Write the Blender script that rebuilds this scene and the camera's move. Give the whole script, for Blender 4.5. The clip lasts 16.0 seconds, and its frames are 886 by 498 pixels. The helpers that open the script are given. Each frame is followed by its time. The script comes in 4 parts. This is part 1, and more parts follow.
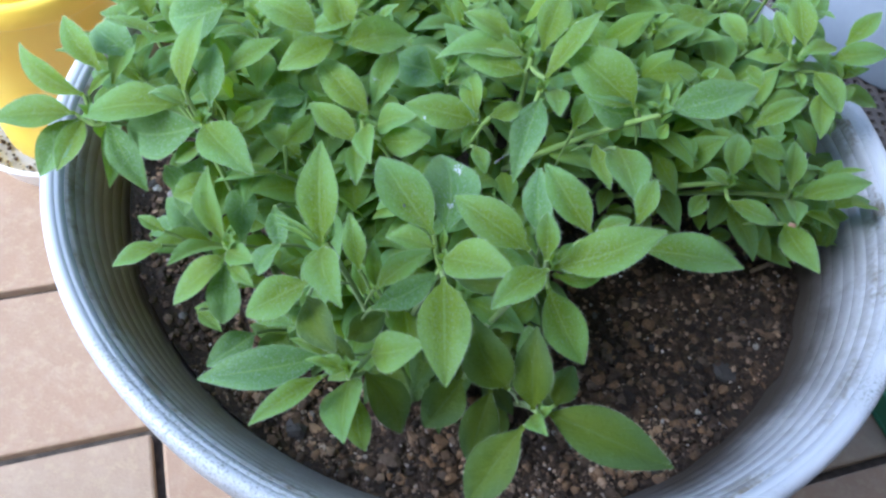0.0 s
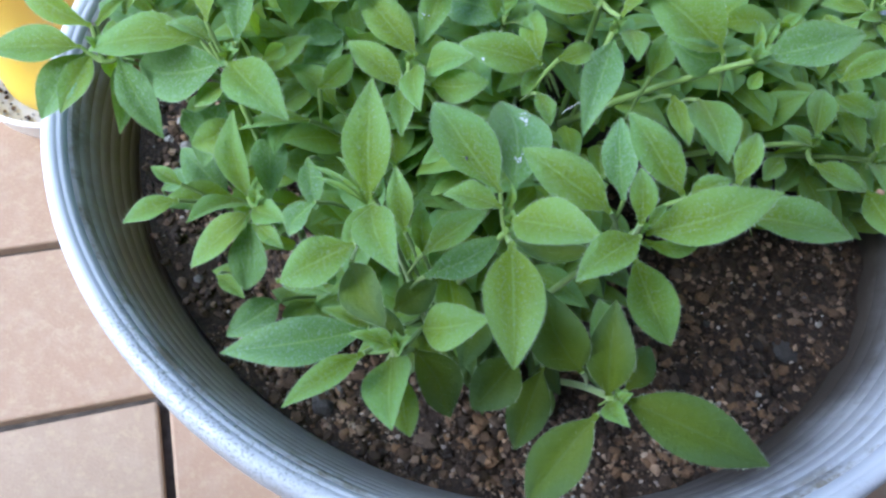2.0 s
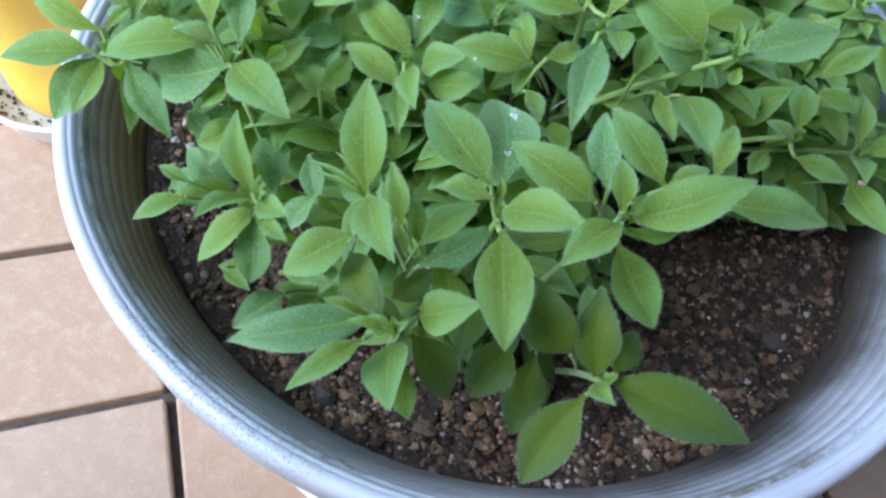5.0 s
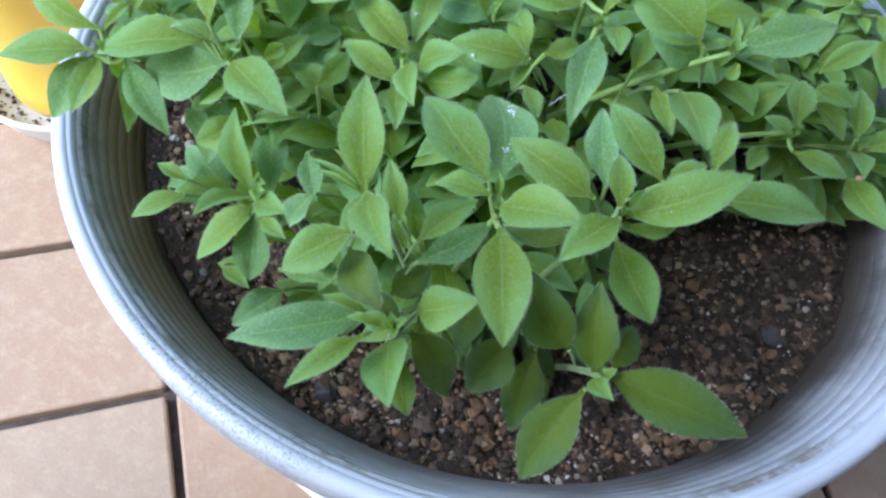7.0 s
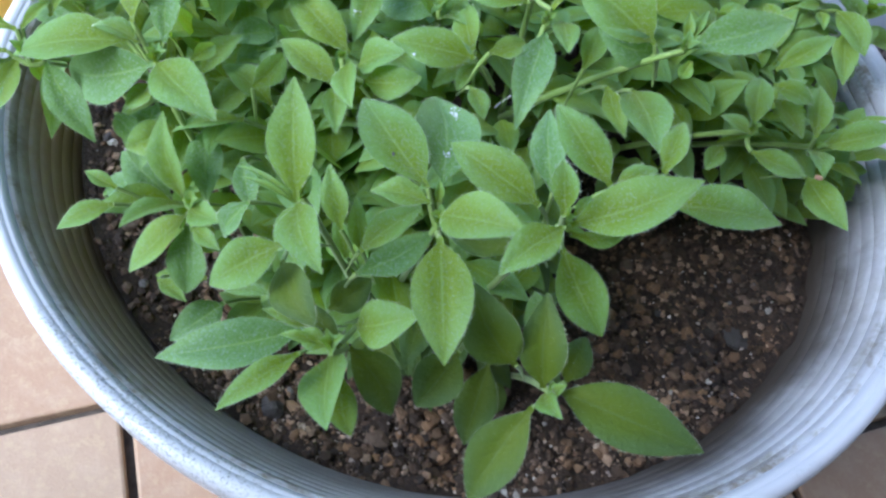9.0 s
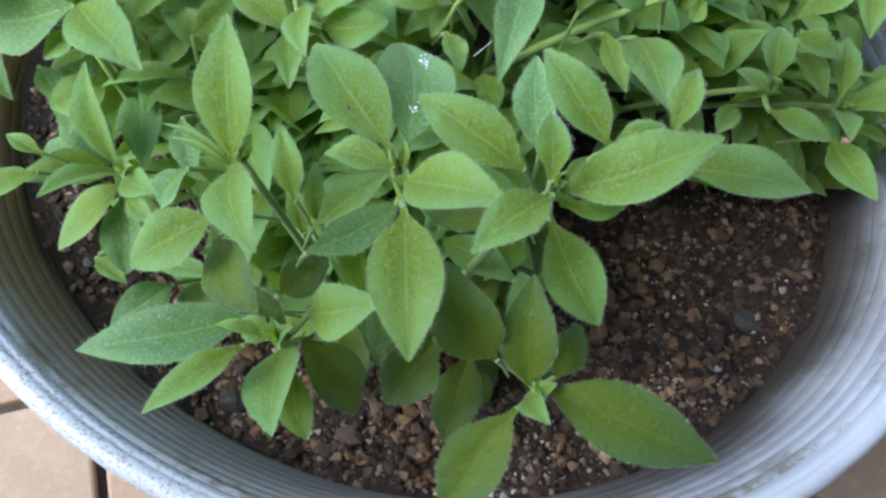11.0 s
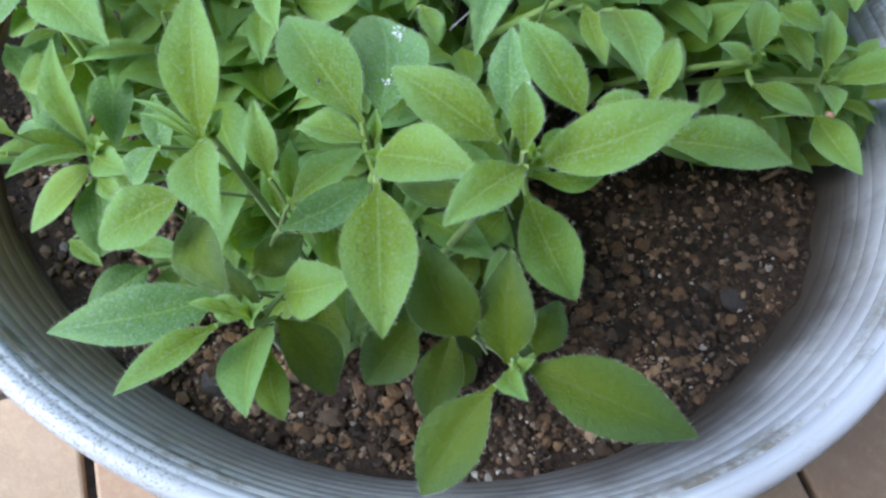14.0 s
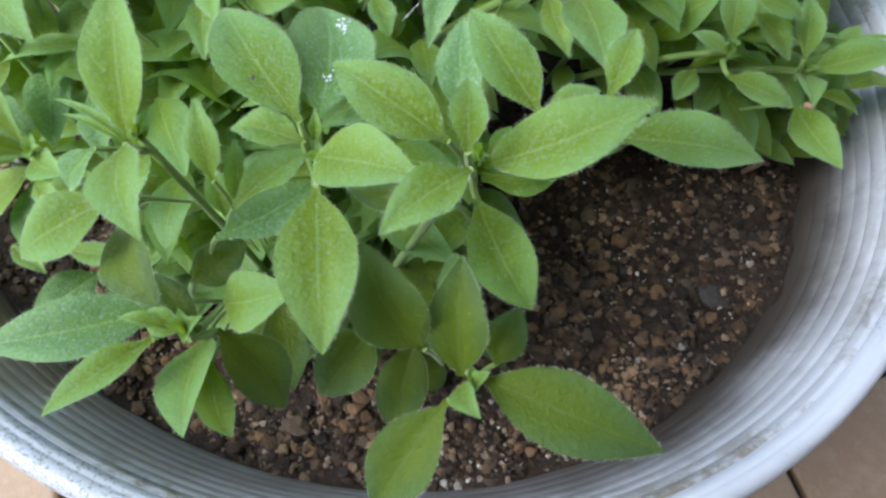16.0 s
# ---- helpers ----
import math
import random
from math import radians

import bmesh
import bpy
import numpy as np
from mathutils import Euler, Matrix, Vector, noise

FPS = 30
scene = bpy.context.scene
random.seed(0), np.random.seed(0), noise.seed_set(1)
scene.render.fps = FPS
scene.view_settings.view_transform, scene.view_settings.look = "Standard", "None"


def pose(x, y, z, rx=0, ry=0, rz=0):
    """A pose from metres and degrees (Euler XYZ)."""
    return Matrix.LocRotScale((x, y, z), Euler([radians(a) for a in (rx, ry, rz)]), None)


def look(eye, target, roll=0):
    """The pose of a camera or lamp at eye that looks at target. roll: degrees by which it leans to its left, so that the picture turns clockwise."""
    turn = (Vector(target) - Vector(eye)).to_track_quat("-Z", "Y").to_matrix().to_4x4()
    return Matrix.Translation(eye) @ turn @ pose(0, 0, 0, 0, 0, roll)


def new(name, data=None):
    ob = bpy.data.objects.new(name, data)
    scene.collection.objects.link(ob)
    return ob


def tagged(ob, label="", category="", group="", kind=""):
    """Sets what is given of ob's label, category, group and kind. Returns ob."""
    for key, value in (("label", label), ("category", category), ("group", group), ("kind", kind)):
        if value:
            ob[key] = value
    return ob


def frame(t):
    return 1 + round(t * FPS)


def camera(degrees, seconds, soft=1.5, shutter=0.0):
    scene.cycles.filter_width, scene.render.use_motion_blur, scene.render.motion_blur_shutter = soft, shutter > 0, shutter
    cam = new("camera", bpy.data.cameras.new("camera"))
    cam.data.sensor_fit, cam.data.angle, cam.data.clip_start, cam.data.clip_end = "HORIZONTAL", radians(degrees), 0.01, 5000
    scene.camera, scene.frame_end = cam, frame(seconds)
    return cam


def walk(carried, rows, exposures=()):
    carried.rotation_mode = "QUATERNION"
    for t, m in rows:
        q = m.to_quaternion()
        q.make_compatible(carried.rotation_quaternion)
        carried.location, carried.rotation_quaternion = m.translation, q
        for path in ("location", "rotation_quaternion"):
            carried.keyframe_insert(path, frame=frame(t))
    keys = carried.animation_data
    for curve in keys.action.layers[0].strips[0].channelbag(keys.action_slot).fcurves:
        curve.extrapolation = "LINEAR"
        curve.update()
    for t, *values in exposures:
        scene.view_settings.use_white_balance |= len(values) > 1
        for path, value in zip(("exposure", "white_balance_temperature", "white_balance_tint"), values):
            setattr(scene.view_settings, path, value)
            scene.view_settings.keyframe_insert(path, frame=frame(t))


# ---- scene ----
cam = camera(59.9, 16.0, soft=2.5)
PATH = [
    (0, (-0.0367, -0.1951, 0.3874), (-0.0128, -0.0220, 0.1435), 10.53),
    (0.5, (-0.0371, -0.1921, 0.3852), (-0.0123, -0.0201, 0.1407), 10.82),
    (1, (-0.0384, -0.1875, 0.3759), (-0.0118, -0.0194, 0.1288), 11.60),
    (1.5, (-0.0449, -0.1837, 0.3695), (-0.0185, -0.0194, 0.1199), 12.28),
    (2, (-0.0476, -0.1830, 0.3667), (-0.0220, -0.0210, 0.1154), 12.57),
    (2.5, (-0.0463, -0.1810, 0.3620), (-0.0204, -0.0227, 0.1085), 12.63),
    (3, (-0.0464, -0.1831, 0.3671), (-0.0217, -0.0215, 0.1156), 11.91),
    (3.5, (-0.0471, -0.1848, 0.3693), (-0.0223, -0.0223, 0.1183), 11.83),
    (4, (-0.0471, -0.1871, 0.3710), (-0.0223, -0.0236, 0.1207), 11.89),
    (6.5, (-0.0443, -0.1902, 0.3724), (-0.0218, -0.0282, 0.1209), 10.92),
    (7, (-0.0457, -0.1899, 0.3722), (-0.0218, -0.0277, 0.1210), 11.32),
    (7.5, (-0.0431, -0.1906, 0.3756), (-0.0169, -0.0264, 0.1259), 11.60),
    (8, (-0.0408, -0.1873, 0.3748), (-0.0110, -0.0227, 0.1258), 12.50),
    (8.5, (-0.0422, -0.1839, 0.3697), (-0.0105, -0.0209, 0.1199), 13.08),
    (9, (-0.0382, -0.1828, 0.3672), (-0.0047, -0.0216, 0.1164), 13.29),
    (11.5, (-0.0302, -0.1682, 0.3432), (0.0041, -0.0182, 0.0856), 14.12),
    (12, (-0.0323, -0.1675, 0.3408), (0.0024, -0.0199, 0.0820), 14.52),
    (12.5, (-0.0305, -0.1698, 0.3427), (0.0051, -0.0212, 0.0845), 14.46),
    (13, (-0.0289, -0.1711, 0.3438), (0.0084, -0.0224, 0.0859), 14.87),
    (13.5, (-0.0272, -0.1715, 0.3440), (0.0092, -0.0243, 0.0851), 14.53),
    (14, (-0.0270, -0.1711, 0.3455), (0.0098, -0.0223, 0.0876), 14.34),
    (14.5, (-0.0190, -0.1712, 0.3449), (0.0185, -0.0225, 0.0870), 13.68),
    (15, (-0.0149, -0.1699, 0.3435), (0.0252, -0.0233, 0.0848), 14.50),
    (15.5, (-0.0153, -0.1684, 0.3430), (0.0240, -0.0224, 0.0839), 14.52),
    (16, (-0.0192, -0.1654, 0.3411), (0.0197, -0.0201, 0.0816), 14.66),
]
walk(cam, [(t, look(eye, target, roll)) for t, eye, target, roll in PATH],
     exposures=[(0.0, 1.53, 5250, 11), (9.0, 1.62, 5400, 11), (12.0, 1.62, 5800, 9), (14.0, 1.70, 5680, 9), (16.0, 1.76, 6080, 9)])

# ---- light ----
SUN_UP, SUN_ROUND = 42.0, -115.0
world = bpy.data.worlds.new("sky")
scene.world = world
world.use_nodes = True
sky_nodes = world.node_tree
sky = sky_nodes.nodes.new("ShaderNodeTexSky")
sky.sky_type = "NISHITA"
sky.sun_disc = False
sky.sun_elevation = radians(SUN_UP)
sky.sun_rotation = radians(SUN_ROUND)
sky.air_density, sky.dust_density, sky.ozone_density = 1.2, 1.5, 1.0
back = sky_nodes.nodes["Background"]
back.inputs["Strength"].default_value = 0.15
sky_nodes.links.new(sky.outputs["Color"], back.inputs["Color"])

sun_data = bpy.data.lights.new("sun", "SUN")
sun_data.energy, sun_data.angle, sun_data.color = 2.3, radians(42), (1.0, 0.98, 0.96)
sun = new("sun", sun_data)
sun_way = Vector((math.sin(radians(SUN_ROUND)) * math.cos(radians(SUN_UP)),
                  math.cos(radians(SUN_ROUND)) * math.cos(radians(SUN_UP)), math.sin(radians(SUN_UP))))
sun.matrix_world = look(sun_way * 5, (0, 0, 0))

# ---- materials ----
def material(name, colour, roughness=0.6, metallic=0.0):
    m = bpy.data.materials.new(name)
    m.use_nodes = True
    b = m.node_tree.nodes["Principled BSDF"]
    b.inputs["Base Color"].default_value = (*colour, 1)
    b.inputs["Roughness"].default_value = roughness
    b.inputs["Metallic"].default_value = metallic
    return m, m.node_tree.nodes, m.node_tree.links, b


def noise_node(nodes, links, scale, detail=4.0, rough=0.6, coords="Object"):
    tc = nodes.new("ShaderNodeTexCoord")
    n = nodes.new("ShaderNodeTexNoise")
    n.inputs["Scale"].default_value, n.inputs["Detail"].default_value, n.inputs["Roughness"].default_value = scale, detail, rough
    links.new(tc.outputs[coords], n.inputs["Vector"])
    return n


def ramp(nodes, links, socket, stops):
    r = nodes.new("ShaderNodeValToRGB")
    while len(r.color_ramp.elements) < len(stops):
        r.color_ramp.elements.new(0.5)
    for e, (p, c) in zip(r.color_ramp.elements, stops):
        e.position, e.color = p, (*c, 1)
    links.new(socket, r.inputs["Fac"])
    return r


def mix(nodes, links, factor, a, b, blend="MIX"):
    m = nodes.new("ShaderNodeMix")
    m.data_type, m.blend_type = "RGBA", blend
    for socket, value in ((m.inputs["Factor"], factor), (m.inputs["A"], a), (m.inputs["B"], b)):
        if isinstance(value, (int, float)):
            socket.default_value = value
        elif isinstance(value, tuple):
            socket.default_value = (*value, 1)
        else:
            links.new(value, socket)
    return m.outputs["Result"]


def calc(nodes, links, op, a, b=0.0, c=0.0):
    n = nodes.new("ShaderNodeMath")
    n.operation = op
    for socket, value in zip(n.inputs, (a, b, c)):
        if isinstance(value, (int, float)):
            socket.default_value = value
        else:
            links.new(value, socket)
    return n.outputs[0]


def bump(nodes, links, height, bsdf, strength=0.3, distance=0.001):
    b = nodes.new("ShaderNodeBump")
    b.inputs["Strength"].default_value, b.inputs["Distance"].default_value = strength, distance
    links.new(height, b.inputs["Height"])
    links.new(b.outputs["Normal"], bsdf.inputs["Normal"])


def leaf_material(name, island, tones, stalk, thinness=0.44, fuzz=0.5, depth=1.0):
    """Soft hairy leaf: pale midrib and side veins, yellower towards the stalk, thin enough to let light through."""
    m, nodes, links, b = material(name, (0.1, 0.25, 0.05), 0.55)
    # depth under 1 darkens the fixed tones, painting shade into low leaves
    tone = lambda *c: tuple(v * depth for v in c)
    uv = nodes.new("ShaderNodeUVMap")
    uv.uv_map = "blade"
    split = nodes.new("ShaderNodeSeparateXYZ")
    links.new(uv.outputs["UV"], split.inputs["Vector"])
    u, v = split.outputs["X"], split.outputs["Y"]
    side = calc(nodes, links, "ABSOLUTE", calc(nodes, links, "SUBTRACT", v, 0.5))
    if island:
        pick = nodes.new("ShaderNodeNewGeometry").outputs["Random Per Island"]
    else:
        pick = nodes.new("ShaderNodeObjectInfo").outputs["Random"]
    hue = ramp(nodes, links, pick, list(zip((0.0, 0.35, 0.7, 1.0), tones)))
    patch = noise_node(nodes, links, 90.0, 3.0)
    shade = mix(nodes, links, calc(nodes, links, "MULTIPLY", patch.outputs["Fac"], 0.5), hue.outputs["Color"], tone(0.13, 0.285, 0.04))
    # paler bloom towards margin and tip, saturated yellow-green towards the stalk and along the midrib
    outer = calc(nodes, links, "ADD", calc(nodes, links, "MULTIPLY", side, 1.1), calc(nodes, links, "MULTIPLY", u, 0.75))
    outer = calc(nodes, links, "ADD", outer, calc(nodes, links, "MULTIPLY", calc(nodes, links, "SUBTRACT", patch.outputs["Fac"], 0.5), 0.5))
    bloom = ramp(nodes, links, outer, [(0.48, (0, 0, 0)), (1.0, (1, 1, 1))])
    shade = mix(nodes, links, calc(nodes, links, "MULTIPLY", bloom.outputs["Color"], 0.72), shade, tone(0.192, 0.345, 0.118))
    young = ramp(nodes, links, outer, [(0.24, (1, 1, 1)), (0.84, (0, 0, 0))])
    shade = mix(nodes, links, calc(nodes, links, "MULTIPLY", young.outputs["Color"], 0.95), shade, stalk)
    rib = ramp(nodes, links, side, [(0.0, (1, 1, 1)), (0.035, (0, 0, 0))])
    slant = calc(nodes, links, "SUBTRACT", calc(nodes, links, "MULTIPLY", u, 7.0), calc(nodes, links, "MULTIPLY", side, 5.0))
    wave = calc(nodes, links, "PINGPONG", slant, 0.5)
    vein = ramp(nodes, links, wave, [(0.0, (1, 1, 1)), (0.06, (0, 0, 0))])
    shade = mix(nodes, links, calc(nodes, links, "MULTIPLY", vein.outputs["Color"], 0.05), shade, tone(0.30, 0.50, 0.2))
    shade = mix(nodes, links, calc(nodes, links, "MULTIPLY", rib.outputs["Color"], 0.42), shade, tone(0.25, 0.42, 0.16))
    down = noise_node(nodes, links, 1900.0, 3.0, 0.85)
    pale = ramp(nodes, links, down.outputs["Fac"], [(0.50, (0, 0, 0)), (0.68, (1, 1, 1))])
    downy = mix(nodes, links, calc(nodes, links, "MULTIPLY", pale.outputs["Color"], fuzz), shade, tone(0.33, 0.46, 0.40))
    links.new(downy, b.inputs["Base Color"])
    b.inputs["Sheen Weight"].default_value = 0.07
    b.inputs["Specular IOR Level"].default_value = 0.22
    b.inputs["Sheen Roughness"].default_value = 0.5
    grain = noise_node(nodes, links, 1500.0, 3.0)
    height = calc(nodes, links, "ADD", calc(nodes, links, "MULTIPLY", grain.outputs["Fac"], 0.6), calc(nodes, links, "MULTIPLY", vein.outputs["Color"], -0.12))
    pucker = noise_node(nodes, links, 420.0, 2.0)
    height = calc(nodes, links, "ADD", height, calc(nodes, links, "MULTIPLY", pucker.outputs["Fac"], 1.3))
    bump(nodes, links, calc(nodes, links, "SUBTRACT", height, calc(nodes, links, "MULTIPLY", rib.outputs["Color"], 0.06)), b, 0.75, 0.0005)
    thin = nodes.new("ShaderNodeBsdfTranslucent")
    links.new(mix(nodes, links, 1.0, shade, (1.55, 1.45, 0.18), "MULTIPLY"), thin.inputs["Color"])
    both = nodes.new("ShaderNodeMixShader")
    both.inputs["Fac"].default_value = thinness
    links.new(b.outputs["BSDF"], both.inputs[1])
    links.new(thin.outputs["BSDF"], both.inputs[2])
    links.new(both.outputs["Shader"], nodes["Material Output"].inputs["Surface"])
    return m


YOUNG = ((0.125, 0.250, 0.052), (0.154, 0.280, 0.046), (0.184, 0.302, 0.040), (0.216, 0.322, 0.032))
OLD = ((0.082, 0.185, 0.095), (0.098, 0.21, 0.10), (0.112, 0.232, 0.094), (0.13, 0.256, 0.076))
LEAF = leaf_material("leaf_green", False, YOUNG, (0.128, 0.205, 0.002), 0.44, 0.46)
LEAF_OLD = leaf_material("leaf_blue_green", False, OLD, (0.11, 0.225, 0.04), 0.38, 0.7)
LEAF_MANY = leaf_material("leaf_green_many", True, (OLD[2], YOUNG[1], YOUNG[2], YOUNG[3]), (0.165, 0.262, 0.001), 0.46, 0.42)
# darker leaf tones: shade under the canopy put into the colour
SHADED = ((0.066, 0.118, 0.012), (0.074, 0.128, 0.012), (0.083, 0.140, 0.011), (0.095, 0.152, 0.010))
LEAF_SHADED = leaf_material("leaf_shaded_green", False, SHADED, (0.085, 0.130, 0.002), 0.26, 0.12, 0.38)
LEAF_SHADED_MANY = leaf_material("leaf_shaded_green_many", True, SHADED, (0.085, 0.130, 0.002), 0.2, 0.12, 0.38)

HAIR, _n, _l, _b = material("pale_hair", (0.42, 0.52, 0.34), 0.6)
STEM, _n, _l, _b = material("stem_green", (0.24, 0.34, 0.12), 0.6)
_b.inputs["Sheen Weight"].default_value = 0.2
_c = noise_node(_n, _l, 220.0)
_l.new(ramp(_n, _l, _c.outputs["Fac"], [(0.3, (0.125, 0.215, 0.032)), (0.7, (0.180, 0.280, 0.068))]).outputs["Color"], _b.inputs["Base Color"])

# pale glazed planter: grey-white with limescale bands, soil dirt in the grooves and shade painted in low down
POT, _n, _l, _b = material("planter_white", (0.6, 0.6, 0.6), 0.4)
_sep = _n.new("ShaderNodeSeparateXYZ")
_tc = _n.new("ShaderNodeTexCoord")
_l.new(_tc.outputs["Object"], _sep.inputs["Vector"])
_cloud = noise_node(_n, _l, 25.0, 5.0)
_fine = noise_node(_n, _l, 260.0, 4.0)
_col = ramp(_n, _l, _cloud.outputs["Fac"], [(0.25, (0.45, 0.475, 0.52)), (0.55, (0.57, 0.595, 0.65)), (0.8, (0.63, 0.66, 0.71))]).outputs["Color"]
_specks = ramp(_n, _l, _fine.outputs["Fac"], [(0.60, (0, 0, 0)), (0.72, (1, 1, 1))]).outputs["Color"]
_col = mix(_n, _l, calc(_n, _l, "MULTIPLY", _specks, 0.35), _col, (0.22, 0.20, 0.16))
_smear = noise_node(_n, _l, 75.0, 6.0, 0.7)
_col = mix(_n, _l, ramp(_n, _l, _smear.outputs["Fac"], [(0.48, (0, 0, 0)), (0.70, (0.5, 0.5, 0.5))]).outputs["Color"], _col, (0.20, 0.195, 0.17))
_stain = noise_node(_n, _l, 40.0, 7.0, 0.8)
# splashed soil film, heaviest where the soil is heaped against the wall
_heaped = ramp(_n, _l, calc(_n, _l, "ADD", calc(_n, _l, "MULTIPLY", _sep.outputs["X"], 2.0), 0.5), [(0.27, (1, 1, 1)), (0.37, (0.40, 0.40, 0.40)), (0.48, (0.08, 0.08, 0.08))]).outputs["Color"]
_low = ramp(_n, _l, calc(_n, _l, "ADD", _sep.outputs["Z"], calc(_n, _l, "MULTIPLY", calc(_n, _l, "SUBTRACT", _cloud.outputs["Fac"], 0.5), 0.02)),
            [(0.164, (1, 1, 1)), (0.177, (0.88, 0.88, 0.88)), (0.184, (0.5, 0.5, 0.5)), (0.1888, (0.12, 0.12, 0.12))]).outputs["Color"]
# soil smear and painted shade in one ramp, darkest just above the soil
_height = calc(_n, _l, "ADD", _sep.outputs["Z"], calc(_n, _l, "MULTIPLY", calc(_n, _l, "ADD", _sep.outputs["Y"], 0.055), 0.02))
_smear_shade = ramp(_n, _l, calc(_n, _l, "ADD", _height, calc(_n, _l, "MULTIPLY", calc(_n, _l, "SUBTRACT", _cloud.outputs["Fac"], 0.5), 0.016)),
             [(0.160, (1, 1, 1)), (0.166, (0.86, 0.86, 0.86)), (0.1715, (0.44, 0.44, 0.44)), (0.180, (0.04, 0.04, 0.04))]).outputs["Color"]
_brown = calc(_n, _l, "MULTIPLY", _low, _heaped)
_col = mix(_n, _l, _brown, _col, mix(_n, _l, _stain.outputs["Fac"], (0.25, 0.140, 0.062), (0.39, 0.250, 0.130)))
# more of this painted shade and smear towards the right-hand wall
_shade_side = ramp(_n, _l, calc(_n, _l, "ADD", calc(_n, _l, "MULTIPLY", _sep.outputs["X"], 2.0), 0.5), [(0.25, (0.2, 0.2, 0.2)), (0.42, (0.5, 0.5, 0.5)), (0.62, (1, 1, 1))]).outputs["Color"]
_smear_shade = calc(_n, _l, "MULTIPLY", _smear_shade, _shade_side)
_col = mix(_n, _l, _smear_shade, _col, (0.062, 0.052, 0.044))
_film_shade = calc(_n, _l, "MAXIMUM", _brown, _smear_shade)
_l.new(calc(_n, _l, "SUBTRACT", 0.6, calc(_n, _l, "MULTIPLY", _film_shade, 0.5)), _b.inputs["Specular IOR Level"])
_l.new(calc(_n, _l, "ADD", calc(_n, _l, "MULTIPLY", _film_shade, 0.45), calc(_n, _l, "ADD", 0.25, calc(_n, _l, "MULTIPLY", _cloud.outputs["Fac"], 0.2))), _b.inputs["Roughness"])
# brown dirt dried on in patches just inside the lip
_edge = ramp(_n, _l, _sep.outputs["Z"], [(0.1815, (0, 0, 0)), (0.1845, (1, 1, 1)), (0.1875, (1, 1, 1)), (0.1885, (1, 1, 1))]).outputs["Color"]
_stain_at = calc(_n, _l, "MULTIPLY", _edge, ramp(_n, _l, _stain.outputs["Fac"], [(0.50, (0, 0, 0)), (0.60, (0.85, 0.85, 0.85))]).outputs["Color"])
_col = mix(_n, _l, _stain_at, _col, (0.16, 0.13, 0.08))
_l.new(_col, _b.inputs["Base Color"])
bump(_n, _l, _fine.outputs["Fac"], _b, 0.12, 0.0005)

RIM, _n, _l, _b = material("planter_rim", (0.75, 0.75, 0.75), 0.35)
_chips = noise_node(_n, _l, 1300.0, 4.0, 0.75)
_area = noise_node(_n, _l, 18.0, 2.0)
_worn = calc(_n, _l, "MULTIPLY", ramp(_n, _l, _chips.outputs["Fac"], [(0.53, (0, 0, 0)), (0.58, (1, 1, 1))]).outputs["Color"],
             ramp(_n, _l, _area.outputs["Fac"], [(0.46, (0, 0, 0)), (0.58, (1, 1, 1))]).outputs["Color"])
_l.new(mix(_n, _l, calc(_n, _l, "MULTIPLY", _worn, 0.8), (0.51, 0.54, 0.595), (0.17, 0.20, 0.18)), _b.inputs["Base Color"])
bump(_n, _l, calc(_n, _l, "SUBTRACT", 1.0, _worn), _b, 0.5, 0.0004)

SOIL, _n, _l, _b = material("potting_soil", (0.05, 0.035, 0.025), 0.85)
_c1, _c2 = noise_node(_n, _l, 55.0, 5.0), noise_node(_n, _l, 900.0, 4.0, 0.75)
_dark = ramp(_n, _l, _c2.outputs["Fac"], [(0.35, (0.008, 0.005, 0.004)), (0.54, (0.058, 0.033, 0.017)), (0.74, (0.17, 0.10, 0.055))]).outputs["Color"]
_l.new(mix(_n, _l, _c1.outputs["Fac"], _dark, (0.026, 0.018, 0.014), "MIX"), _b.inputs["Base Color"])
bump(_n, _l, _c2.outputs["Fac"], _b, 0.9, 0.002)


def grit_material(name, tones):
    m, nodes, links, b = material(name, (0.2, 0.15, 0.1), 0.8)
    pick = nodes.new("ShaderNodeNewGeometry").outputs["Random Per Island"]
    r = ramp(nodes, links, pick, tones)
    c = noise_node(nodes, links, 1100.0, 4.0, 0.7)
    damp = ramp(nodes, links, noise_node(nodes, links, 48.0, 3.0).outputs["Fac"], [(0.40, (0.7, 0.67, 0.70)), (0.58, (1.5, 1.4, 1.3))])
    speck = mix(nodes, links, calc(nodes, links, "MULTIPLY", c.outputs["Fac"], 0.7), r.outputs["Color"], (0.04, 0.028, 0.02))
    links.new(mix(nodes, links, 1.0, speck, damp.outputs["Color"], "MULTIPLY"), b.inputs["Base Color"])
    bump(nodes, links, c.outputs["Fac"], b, 0.7, 0.0008)
    return m


GRIT = grit_material("soil_grit", [(0.0, (0.012, 0.008, 0.006)), (0.55, (0.060, 0.037, 0.022)), (0.85, (0.15, 0.095, 0.058)), (1.0, (0.44, 0.33, 0.23))])
CRUMBS = grit_material("soil_crumbs", [(0.0, (0.10, 0.072, 0.05)), (0.5, (0.26, 0.19, 0.135)), (0.78, (0.40, 0.33, 0.26)), (0.92, (0.40, 0.385, 0.37)), (1.0, (0.8, 0.79, 0.77))])

CLODS = grit_material("soil_clods", [(0.0, (0.013, 0.009, 0.006)), (0.5, (0.070, 0.044, 0.024)), (0.8, (0.185, 0.116, 0.062)), (1.0, (0.31, 0.215, 0.13))])

